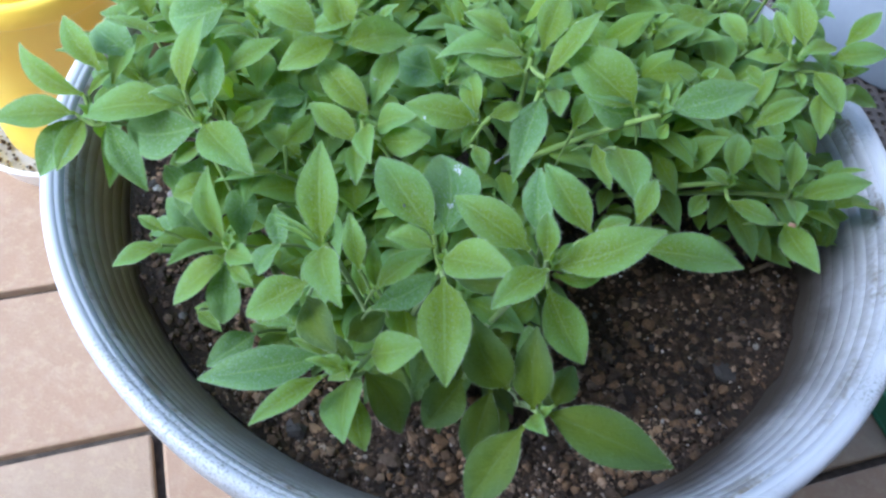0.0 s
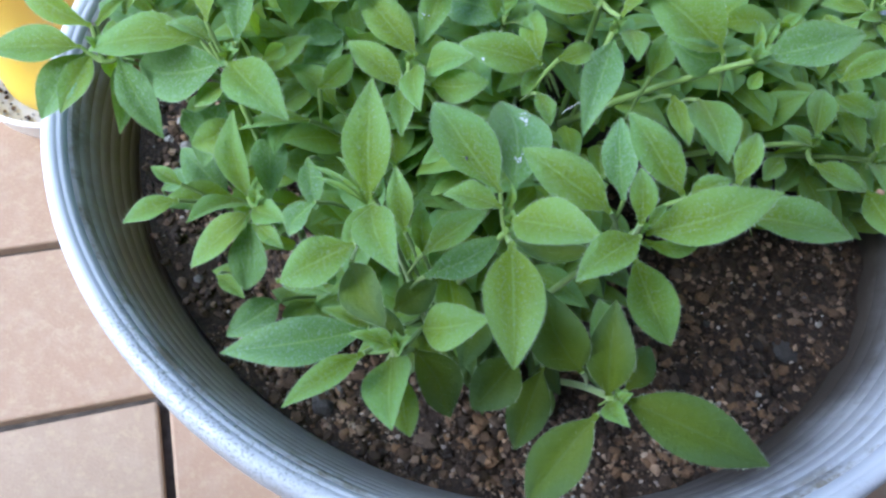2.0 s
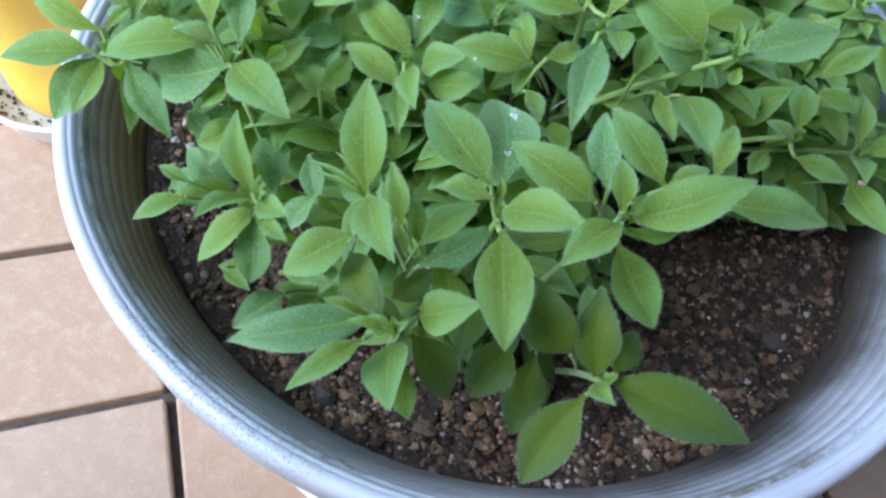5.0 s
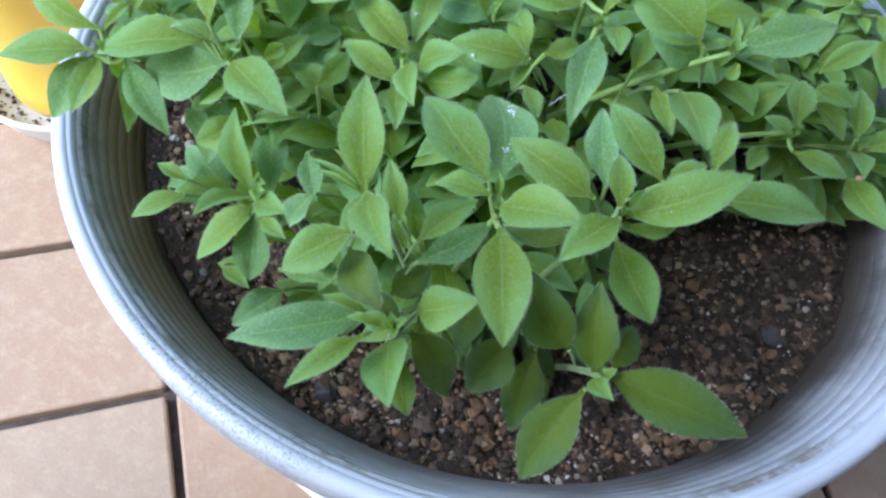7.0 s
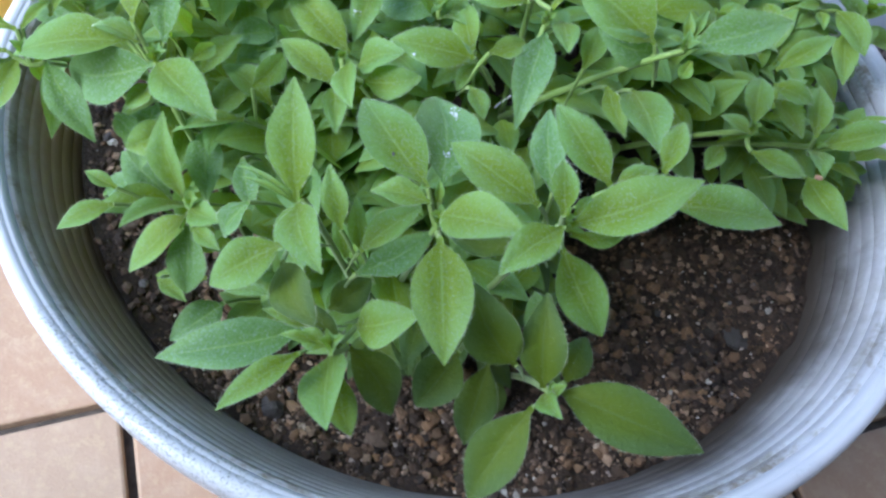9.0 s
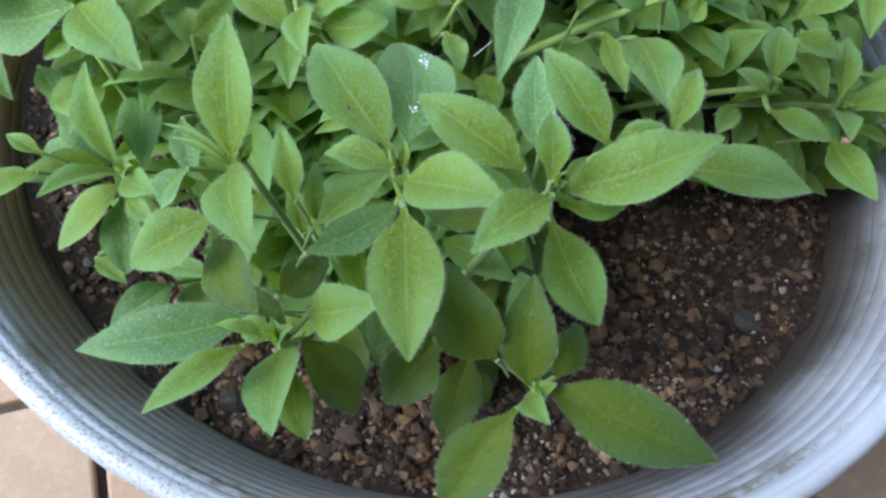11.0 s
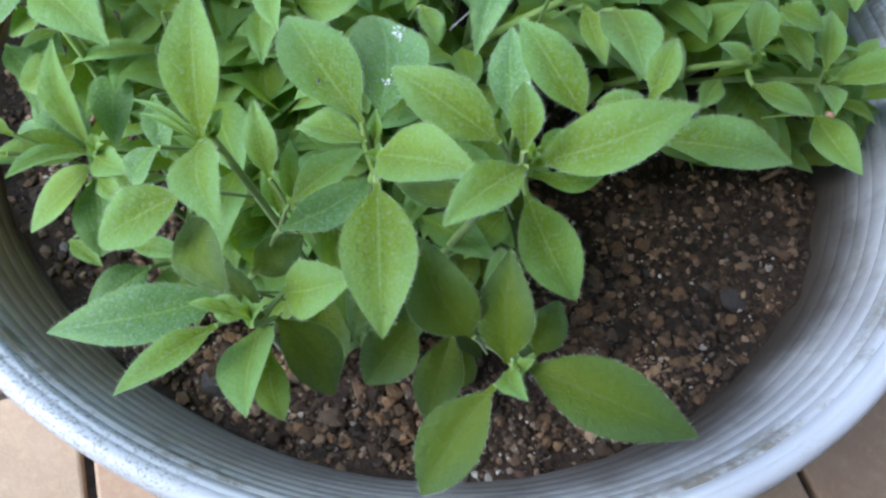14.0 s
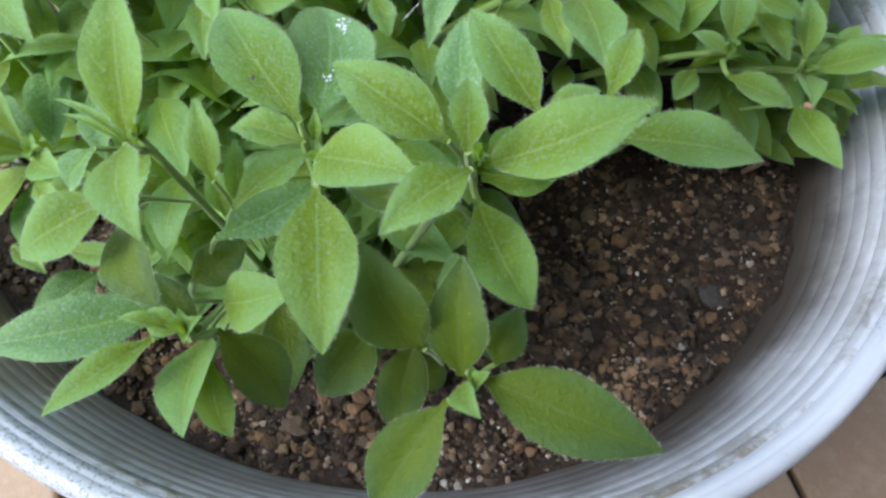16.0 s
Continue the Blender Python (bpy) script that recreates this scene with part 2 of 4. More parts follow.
DRY = grit_material("dry_crumbs", [(0.0, (0.07, 0.050, 0.035)), (0.5, (0.19, 0.145, 0.105)), (0.85, (0.31, 0.25, 0.19)), (1.0, (0.55, 0.50, 0.44))])

TILE, _n, _l, _b = material("terracotta_tile", (0.45, 0.3, 0.2), 0.65)
_b.inputs["Specular IOR Level"].default_value = 0.3
_big, _mid, _small = noise_node(_n, _l, 14.0, 4.0), noise_node(_n, _l, 70.0, 5.0), noise_node(_n, _l, 600.0, 3.0)
_rand = _n.new("ShaderNodeObjectInfo").outputs["Random"]
_base = ramp(_n, _l, _rand, [(0.0, (0.288, 0.206, 0.138)), (0.5, (0.302, 0.210, 0.142)), (1.0, (0.296, 0.238, 0.170))]).outputs["Color"]
_col = mix(_n, _l, calc(_n, _l, "MULTIPLY", _big.outputs["Fac"], 0.55), _base, (0.315, 0.192, 0.122))
_col = mix(_n, _l, ramp(_n, _l, _mid.outputs["Fac"], [(0.45, (0, 0, 0)), (0.75, (0.45, 0.45, 0.45))]).outputs["Color"], _col, (0.395, 0.312, 0.228))
_blot = noise_node(_n, _l, 160.0, 5.0, 0.7)
_col = mix(_n, _l, ramp(_n, _l, _blot.outputs["Fac"], [(0.50, (0, 0, 0)), (0.68, (0.38, 0.38, 0.38))]).outputs["Color"], _col, (0.44, 0.36, 0.22))
_pit = noise_node(_n, _l, 420.0, 4.0, 0.7)
_col = mix(_n, _l, ramp(_n, _l, _pit.outputs["Fac"], [(0.58, (0, 0, 0)), (0.72, (0.35, 0.35, 0.35))]).outputs["Color"], _col, (0.25, 0.17, 0.11))
_l.new(_col, _b.inputs["Base Color"])
bump(_n, _l, calc(_n, _l, "ADD", _small.outputs["Fac"], _blot.outputs["Fac"]), _b, 0.35, 0.0008)

JOINT, _n, _l, _b = material("joint_base", (0.08, 0.075, 0.07), 0.9)
_b.inputs["Specular IOR Level"].default_value = 0.15
_c = noise_node(_n, _l, 180.0, 4.0)
_l.new(ramp(_n, _l, _c.outputs["Fac"], [(0.3, (0.045, 0.039, 0.034)), (0.7, (0.105, 0.09, 0.078))]).outputs["Color"], _b.inputs["Base Color"])

YELLOW, _n, _l, _b = material("yellow_plastic", (0.80, 0.40, 0.035), 0.4)
_c = noise_node(_n, _l, 30.0, 4.0)
_l.new(ramp(_n, _l, _c.outputs["Fac"], [(0.3, (0.95, 0.66, 0.07)), (0.7, (0.98, 0.73, 0.10))]).outputs["Color"], _b.inputs["Base Color"])
WHITE, _n, _l, _b = material("white_plastic", (0.78, 0.78, 0.76), 0.4)
_c = noise_node(_n, _l, 40.0, 4.0)
_l.new(ramp(_n, _l, _c.outputs["Fac"], [(0.3, (0.70, 0.69, 0.66)), (0.6, (0.80, 0.80, 0.79))]).outputs["Color"], _b.inputs["Base Color"])
GREYBLUE, _n, _l, _b = material("grey_blue_plastic", (0.22, 0.27, 0.34), 0.5)
_c = noise_node(_n, _l, 22.0, 4.0)
_l.new(ramp(_n, _l, _c.outputs["Fac"], [(0.3, (0.20, 0.25, 0.32)), (0.7, (0.27, 0.32, 0.39))]).outputs["Color"], _b.inputs["Base Color"])
DARKNET, _n, _l, _b = material("dark_plastic", (0.055, 0.05, 0.05), 0.55)
_c = noise_node(_n, _l, 60.0, 4.0)
_l.new(ramp(_n, _l, _c.outputs["Fac"], [(0.3, (0.04, 0.036, 0.036)), (0.7, (0.085, 0.075, 0.07))]).outputs["Color"], _b.inputs["Base Color"])
GREEN, _n, _l, _b = material("green_plastic", (0.03, 0.14, 0.07), 0.45)
_c = noise_node(_n, _l, 60.0, 4.0)
_l.new(ramp(_n, _l, _c.outputs["Fac"], [(0.3, (0.025, 0.12, 0.055)), (0.7, (0.04, 0.17, 0.085))]).outputs["Color"], _b.inputs["Base Color"])
PLASTER, _n, _l, _b = material("plain_plaster", (0.3, 0.27, 0.24), 0.9)
_c = noise_node(_n, _l, 9.0, 6.0)
_l.new(ramp(_n, _l, _c.outputs["Fac"], [(0.3, (0.27, 0.255, 0.235)), (0.7, (0.35, 0.33, 0.305))]).outputs["Color"], _b.inputs["Base Color"])
BARK, _n, _l, _b = material("dry_scrap", (0.30, 0.18, 0.11), 0.8)
FLECK, _n, _l, _b = material("white_fleck", (0.62, 0.66, 0.66), 0.5)


# ---- building blocks ----
def part(name, bm, mat, parent=None, label=""):
    """Link a bmesh as one mesh object, under a thing or a part."""
    me = bpy.data.meshes.new(name)
    bm.to_mesh(me)
    bm.free()
    me.materials.append(mat)
    ob = new(name, me)
    if parent is not None:
        ob.parent = parent
        ob.matrix_parent_inverse = parent.matrix_basis.inverted()
    if label:
        ob["label"] = label
    return ob


def smooth(ob):
    ob.data.polygons.foreach_set("use_smooth", [True] * len(ob.data.polygons))
    return ob


def lathe(profile, steps=96):
    """A solid of revolution about z from (radius, height) pairs."""
    bm = bmesh.new()
    rings = []
    for r, z in profile:
        if r < 1e-6:
            rings.append([bm.verts.new((0, 0, z))])
        else:
            rings.append([bm.verts.new((r * math.cos(2 * math.pi * k / steps), r * math.sin(2 * math.pi * k / steps), z)) for k in range(steps)])
    for a, b in zip(rings, rings[1:]):
        for k in range(steps):
            q = (k + 1) % steps
            if len(a) == 1 and len(b) == 1:
                continue
            if len(a) == 1:
                bm.faces.new((a[0], b[q], b[k]))
            elif len(b) == 1:
                bm.faces.new((a[k], a[q], b[0]))
            else:
                bm.faces.new((a[k], a[q], b[q], b[k]))
    bmesh.ops.recalc_face_normals(bm, faces=bm.faces)
    return bm


def box(x0, y0, z0, x1, y1, z1, bevel=0.0, segments=2):
    bm = bmesh.new()
    bmesh.ops.create_cube(bm, size=1.0, matrix=Matrix.Translation(((x0 + x1) / 2, (y0 + y1) / 2, (z0 + z1) / 2)) @ Matrix.Diagonal((x1 - x0, y1 - y0, z1 - z0, 1)))
    if bevel:
        bmesh.ops.bevel(bm, geom=bm.edges[:], offset=bevel, segments=segments, affect="EDGES", profile=0.5)
    return bm


def tube(points, radii, steps=8):
    """A round tube along points, closed at both ends."""
    bm = bmesh.new()
    rings = []
    for i, p in enumerate(points):
        way = (Vector(points[min(i + 1, len(points) - 1)]) - Vector(points[max(i - 1, 0)])).normalized()
        turn = way.to_track_quat("Z", "Y").to_matrix()
        rings.append([bm.verts.new(Vector(p) + turn @ Vector((radii[i] * math.cos(2 * math.pi * k / steps), radii[i] * math.sin(2 * math.pi * k / steps), 0))) for k in range(steps)])
    for a, b in zip(rings, rings[1:]):
        for k in range(steps):
            bm.faces.new((a[k], a[(k + 1) % steps], b[(k + 1) % steps], b[k]))
    bm.faces.new(rings[0][::-1])
    bm.faces.new(rings[-1])
    return bm


# ---- setting ----
FLOOR_TURN = 16.5
floor = part("floor", box(-6, -6, -0.08, 6, 6, -0.007), JOINT)
tagged(floor, "tiled terrace floor with dark recessed joints", "floor", kind="structure")
# unseen walls and roof slab, added only to shape the sky light
shade_wall_east = part("shade_wall_east", box(0.57, -2.4, -0.05, 0.8, 3.6, 2.7), PLASTER)
tagged(shade_wall_east, "plain plastered wall, unseen, added to block sky light from the right", "wall", kind="structure")
# stands in for whoever holds the camera, shading the planter's front
shade_wall_south = part("shade_wall_south", box(-0.40, -0.45, -0.05, 0.57, -0.30, 2.7), PLASTER)
tagged(shade_wall_south, "plain plastered wall, unseen, added to shade the front of the planter", "wall", kind="structure")
shade_wall_north = part("shade_wall_north", box(-1.5, 3.6, -0.05, 0.57, 3.75, 0.9), PLASTER)
tagged(shade_wall_north, "low plastered parapet, unseen, added to close off the far side", "wall", kind="structure")
ceiling = part("ceiling", box(-0.40, -0.30, 2.2, 0.57, 0.15, 2.3), PLASTER)
tagged(ceiling, "plain roof slab, unseen, added to block light from overhead", "ceiling", kind="structure")

# ---- the planter ----
SOIL_Z = 0.155
planter = new("planter")
tagged(planter, "round grey-white planter with a ridged inside wall and a chipped rim", "flower pot")
inner = [(0.1437, 0.1883)]
for k in range(8):
    # slanting bands parted by narrow steps
    step = 0.0007 - 0.00006 * k
    for share, proud in ((0.02, 0.1), (0.10, 0.75), (0.22, 1.0), (0.80, 0.75), (0.92, 0.45), (0.97, 0.05)):
        z = 0.1882 - 0.0039 * (k + share)
        inner.append((0.1437 - 0.508 * (0.1883 - z) - step * proud, z))
inner += [(0.1277, 0.1568), (0.1262, 0.150), (0.109, 0.04)]
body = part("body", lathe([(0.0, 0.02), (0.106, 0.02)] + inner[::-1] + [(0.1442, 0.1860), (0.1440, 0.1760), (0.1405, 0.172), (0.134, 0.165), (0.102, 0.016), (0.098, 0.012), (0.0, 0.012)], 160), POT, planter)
smooth(body)
rim = part("rim", lathe([(0.1436, 0.1878), (0.1440, 0.1888), (0.1448, 0.1898), (0.1457, 0.1905), (0.1460, 0.1904), (0.1463, 0.1908), (0.1475, 0.1914), (0.1489, 0.1914), (0.1501, 0.1904),
                         (0.1506, 0.1880), (0.1496, 0.1760), (0.1480, 0.1730), (0.1455, 0.1722), (0.1442, 0.1735), (0.1444, 0.1770), (0.1443, 0.1868), (0.1436, 0.1878)], 128), RIM, planter, "white chipped rolled rim")
smooth(rim)
saucer = new("saucer")
tagged(saucer, "round white plastic saucer under the planter", "saucer")
smooth(part("dish", lathe([(0.0, 0.0), (0.108, 0.0), (0.112, 0.003), (0.119, 0.026), (0.1215, 0.028), (0.120, 0.0295), (0.117, 0.027), (0.108, 0.008), (0.0, 0.008)]), WHITE, saucer))

# ---- soil ----
soil_bm = bmesh.new()
rings_n, around = 40, 120
grid = []
for i in range(rings_n + 1):
    r = 0.1282 * i / rings_n
    row = []
    for k in range(around if i else 1):
        a = 2 * math.pi * k / around
        x, y = r * math.cos(a), r * math.sin(a)
        z = SOIL_Z + 0.0035 * noise.noise((x * 25, y * 25, 1.0)) + 0.0044 * noise.noise((x * 90, y * 90, 4.0)) + 0.0012 * noise.noise((x * 260, y * 260, 7.0))
        z += 0.012 * max(0.0, -x - 0.055) / 0.07 + 0.0016 * max(0.0, r - 0.122) / 0.006 * (0.5 + noise.noise((x * 60, y * 60, 2.0)))
        row.append(soil_bm.verts.new((x, y, z)))
    grid.append(row)
for i in range(rings_n):
    a, b = grid[i], grid[i + 1]
    for k in range(around):
        q = (k + 1) % around
        soil_bm.faces.new((a[0], b[k], b[q]) if len(a) == 1 else (a[k], b[k], b[q], a[q]))
soil = smooth(part("soil", soil_bm, SOIL))
tagged(soil, "dark damp potting soil filling the planter", "soil", kind="stuff")


def soil_height(x, y):
    return SOIL_Z + 0.0035 * noise.noise((x * 25, y * 25, 1.0)) + 0.0044 * noise.noise((x * 90, y * 90, 4.0)) + 0.012 * max(0.0, -x - 0.055) / 0.07


def grain_shape(rng, size):
    """Corners and faces of one broken grain."""
    bm = bmesh.new()
    bmesh.ops.create_icosphere(bm, subdivisions=1, radius=size)
    sx, sy, sz = rng.uniform(0.7, 1.3), rng.uniform(0.6, 1.1), rng.uniform(0.5, 0.9)
    for v in bm.verts:
        f = rng.uniform(0.55, 1.3)
        v.co = Vector((v.co.x * sx * f, v.co.y * sy * f, v.co.z * sz * f))
    bmesh.ops.rotate(bm, verts=bm.verts, matrix=Euler((rng.uniform(-0.6, 0.6), rng.uniform(-0.6, 0.6), rng.uniform(0, 6.3))).to_matrix())
    points, faces = [v.co.copy() for v in bm.verts], [[v.index for v in f.verts] for f in bm.faces]
    bm.free()
    return points, faces


rng = random.Random(5)
shapes = [grain_shape(rng, 1.0) for _ in range(24)]
def scatter(name, label, count, smallest, largest, power, mat, clump, front=0.0):
    """Loose grains over the open soil in front of a line, joined; clump gathers them in drifts."""
    verts, faces = [], []
    for n in range(count):
        r, a = 0.1276 * math.sqrt(rng.random()), rng.uniform(0, 2 * math.pi)
        x, y = r * math.cos(a), r * math.sin(a)
        if y > front or rng.random() < clump * (0.5 - 1.6 * noise.noise((x * 55, y * 55, 9.0)) - 0.7 * (-0.06 - y) / 0.06):
            continue
        size = smallest + (largest - smallest) * rng.random() ** power
        pts, fcs = shapes[rng.randrange(24)]
        at = Vector((x, y, soil_height(x, y) + size * rng.uniform(-0.1, 0.6)))
        base = len(verts)
        verts += [tuple(at + p * size) for p in pts]
        faces += [[base + i for i in f] for f in fcs]
    me = bpy.data.meshes.new(name)
    me.from_pydata(verts, [], faces)
    me.materials.append(mat)
    ob = new(name, me)
    ob.parent = soil
    return tagged(ob, label, kind="stuff")


scatter("clods", "dark brown clods of damp soil", 9500, 0.0006, 0.0024, 2.0, CLODS, 0.9)
scatter("grit", "dark crumbs of damp soil", 26000, 0.0003, 0.0018, 2.4, GRIT, 0.0)
scatter("crumbs", "tan crumbs and pale sand grains in the soil", 9000, 0.0003, 0.0010, 2.2, CRUMBS, 0.7)

scatter("dry_crumbs", "dry tan crumbs along the front edge of the soil", 24000, 0.0002, 0.0011, 2.2, DRY, 0.5, -0.092)

# stones that can be told apart: place, radius in mm, kind
STONES = [(-0.0134, -0.1206, 0.6, "w"), (-0.0101, -0.1199, 0.7, "w"), (0.0149, -0.1218, 0.6, "w"), (0.0755, -0.0839, 0.8, "g"), (0.1058, -0.0546, 1.1, "w"),
          (0.0952, -0.055, 0.9, "g"), (-0.0159, -0.1098, 0.8, "t"), (-0.0262, -0.1158, 1.1, "t"), (-0.0319, -0.117, 1.4, "t"), (-0.0478, -0.1103, 1.8, "t"),
          (-0.0762, -0.0926, 1.5, "t"), (-0.0712, -0.095, 1.7, "t"), (-0.0591, -0.1035, 3.0, "d"), (-0.055, -0.0979, 1.5, "g"), (-0.0393, -0.1149, 0.7, "w"),
          (-0.0041, -0.1212, 0.8, "g"), (0.059, -0.049, 1.8, "b"), (0.052, -0.0629, 1.5, "b"), (0.0749, -0.0556, 1.2, "t"), (0.0937, -0.0739, 0.6, "t")]
STONES += [(0.0062, -0.1255, 0.9, "w"), (0.0120, -0.1252, 0.9, "w"), (-0.1195, -0.0183, 2.2, "d"), (-0.1160, -0.012, 1.4, "w"), (-0.0442, -0.1152, 0.7, "t"),
           (-0.0994, -0.07, 1.6, "g"), (-0.0938, -0.0776, 1.2, "t"), (-0.1150, -0.030, 1.8, "t"), (-0.110, -0.040, 1.5, "w"), (-0.106, -0.052, 1.9, "b")]
STONES += [(0.0040, -0.1265, 1.0, "l"), (0.0066, -0.1268, 0.9, "w"), (0.0096, -0.1264, 1.1, "l"), (0.0128, -0.1262, 0.8, "w")]
STONES += [(-0.1125, -0.022, 2.0, "l"), (-0.107, -0.033, 1.7, "w"), (-0.118, -0.020, 1.5, "w"), (-0.103, -0.046, 1.6, "l"), (-0.113, -0.032, 1.2, "g"), (-0.109, -0.026, 1.3, "l")]
STONE_MATS = {"w": material("pale_grit", (0.50, 0.49, 0.46), 0.7)[0], "g": material("grey_grit", (0.15, 0.14, 0.135), 0.75)[0], "t": material("tan_grit", (0.20, 0.14, 0.09), 0.8)[0],
              "c": material("clod_brown", (0.165, 0.098, 0.050), 0.9)[0], "e": material("clod_dark", (0.070, 0.042, 0.023), 0.9)[0], "b": material("brown_grit", (0.095, 0.066, 0.045), 0.8)[0], "l": material("light_grey_grit", (0.32, 0.30, 0.27), 0.75)[0], "s": material("sandy_grit", (0.28, 0.20, 0.13), 0.8)[0], "d": material("dark_stone", (0.055, 0.049, 0.046), 0.7)[0]}
for m in STONE_MATS.values():
    nodes, links = m.node_tree.nodes, m.node_tree.links
    b = nodes["Principled BSDF"]
    tint = tuple(b.inputs["Base Color"].default_value)[:3]
    c = noise_node(nodes, links, 900.0, 5.0, 0.7)
    links.new(ramp(nodes, links, c.outputs["Fac"], [(0.3, tuple(v * 0.6 for v in tint)), (0.7, tuple(min(1.0, v * 1.3) for v in tint))]).outputs["Color"], b.inputs["Base Color"])
    bump(nodes, links, c.outputs["Fac"], b, 0.6, 0.0008)


def stone(x, y, radius, mat, flat=1.0, name="pebble"):
    bm = bmesh.new()
    bmesh.ops.create_icosphere(bm, subdivisions=2, radius=radius)
    s = rng.uniform(0, 90)
    sx, sy = rng.uniform(0.85, 1.3), rng.uniform(0.75, 1.05)
    for v in bm.verts:
        f = 1.0 + 0.5 * noise.noise(v.co / radius * 0.9 + Vector((s, 0, 0))) + 0.3 * noise.noise(v.co / radius * 2.5 + Vector((s, 5, 0)))
        v.co = Vector((v.co.x * sx * f, v.co.y * sy * f, v.co.z * 0.75 * f * flat))
    bmesh.ops.rotate(bm, verts=bm.verts, matrix=Matrix.Rotation(rng.uniform(0, 6.3), 3, "Z"))
    bmesh.ops.translate(bm, verts=bm.verts, vec=(x, y, soil_height(x, y) + radius * 0.3 * flat))
    return part(name, bm, mat, soil)


for x, y, radius, key in STONES:
    stone(x, y, radius / 1000, STONE_MATS[key])
stone(0.0850, -0.0736, 0.0046, STONE_MATS["d"], 0.3)
GRAVEL = [(0.10, "w"), (0.24, "g"), (0.46, "t"), (0.60, "b"), (0.74, "l"), (0.88, "s"), (1.0, "d")]
n = 0
while n < 230:
    a, r = rng.uniform(-2.95, 0.0), 0.1235 * math.sqrt(rng.uniform(0.2, 1.0))
    x, y = r * math.cos(a), r * math.sin(a)
    # most gravel lies in the open patch and along the front edge
    if noise.noise((x * 45, y * 45, 3.0)) < rng.uniform(-0.5, 0.25) or (y > -0.045 and x < 0.07):
        continue
    n += 1
    pick = rng.random()
    stone(x, y, 0.0004 + 0.0010 * rng.random() ** 2.6, STONE_MATS[next(k for top, k in GRAVEL if pick <= top)])

# lumps of damp soil, largest beside the bush
n = 0
while n < 150:
    x, y = rng.uniform(0.018, 0.112), rng.uniform(-0.112, -0.036)
    if n > 110:
        x, y = rng.uniform(-0.085, 0.0), rng.uniform(-0.118, -0.090)
    if math.hypot(x, y) > 0.1215 or rng.random() < (x - 0.045) / 0.09:
        continue
    n += 1
    stone(x, y, (0.0010 + 0.0016 * rng.random() ** 1.8) * (1.0 if x < 0.07 else 0.7), STONE_MATS[rng.choice("cceb")], 0.8, "clod")

# ---- the plant ----
def blade(length, width, arch, fold, wave, seed, skew=0.0, hairs=0):
    """One leaf in its own axes: stalk at the origin, tip along x, upper face along z. Returns a bmesh with blade coordinates."""
    bm = bmesh.new()
    uv = bm.loops.layers.uv.new("blade")
    along, across = 14, 6
    curl = 0.25 + 0.5 * noise.noise((seed, 3.3, 0.7))
    grid, where = [], {}
    for i in range(along + 1):
        u = i / along
        u = u * u * (3 - 2 * u) * 0.35 + u * 0.65
        s = max(0.0, (u - 0.05) / 0.95)
        half = math.sin(math.pi * s ** 0.82) ** (0.99 - 0.22 * min(1.0, max(0.0, width / length - 0.43) / 0.17)) * width / 2 if 0 < s < 0.999 else 0.0
        half = max(half, 0.0006 * (1 - u) + 0.00005)
        row = []
        for j in range(across + 1):
            v = j / across * 2 - 1
            x = u * length
            y = v * half + skew * length * math.sin(math.pi * u)
            z = arch * length * 4 * u * (1 - u) + fold * abs(v) * half - 0.35 * abs(fold) * (v * v) * half
            z -= curl * length * max(0.0, u - 0.55) ** 2
            z += wave * half * noise.noise((u * 3.1 + seed, v * 1.3, seed * 1.7)) * abs(v)
            p = bm.verts.new((x, y, z))
            where[p] = (u, v * 0.5 + 0.5)
            row.append(p)
        grid.append(row)
    for i in range(along):
        for j in range(across):
            f = bm.faces.new((grid[i][j], grid[i + 1][j], grid[i + 1][j + 1], grid[i][j + 1]))
            f.smooth = True
            for loop in f.loops:
                loop[uv].uv = where[loop.vert]
    if hairs:
        # short pale hairs standing out along both margins and on the face
        fuzz = random.Random(int(seed * 1000))
        for n in range(hairs):
            i = fuzz.uniform(0.8, along - 0.3)
            k, t = int(i), i - int(i)
            if n % 2:
                j = fuzz.choice((0, across))
                p = grid[k][j].co.lerp(grid[k + 1][j].co, t)
                tip = Vector((fuzz.uniform(-0.1, 0.5), (j - across / 2) / (across / 2), fuzz.uniform(0.0, 0.7)))
            else:
                j = fuzz.randrange(across)
                p = grid[k][j].co.lerp(grid[k + 1][j + 1].co, t)
                tip = Vector((fuzz.uniform(-0.3, 0.5), fuzz.uniform(-0.4, 0.4), 1.0))
            tip = tip.normalized() * fuzz.uniform(0.0003, 0.0008)
            thick = Vector((0.00001, 0.0, 0.0))
            f = bm.faces.new([bm.verts.new(q) for q in (p - thick, p + thick, p + tip)])
            f.material_index = 1
            for loop in f.loops:
                loop[uv].uv = (0.5, 0.5)
    return bm


def leaf_pose(base, azimuth, rise, roll):
    """Axes of a leaf: x along it, z its upper side, turned by roll about its length."""
    a, e = radians(azimuth), radians(rise)
    x = Vector((math.cos(a) * math.cos(e), math.sin(a) * math.cos(e), math.sin(e)))
    up = (Vector((0, 0, 1)) - x * x.z).normalized()
    z = up * math.cos(radians(roll)) + x.cross(up) * math.sin(radians(roll))
    y = z.cross(x)
    m = Matrix((x, y, z)).transposed().to_4x4()
    m.translation = base
    return m


leaf_rng = random.Random(11)
petunia = new("petunia_plant")
tagged(petunia, "bushy young petunia with soft hairy light-green leaves", "plant")
CROWN = Vector((0.0, -0.015, SOIL_Z))


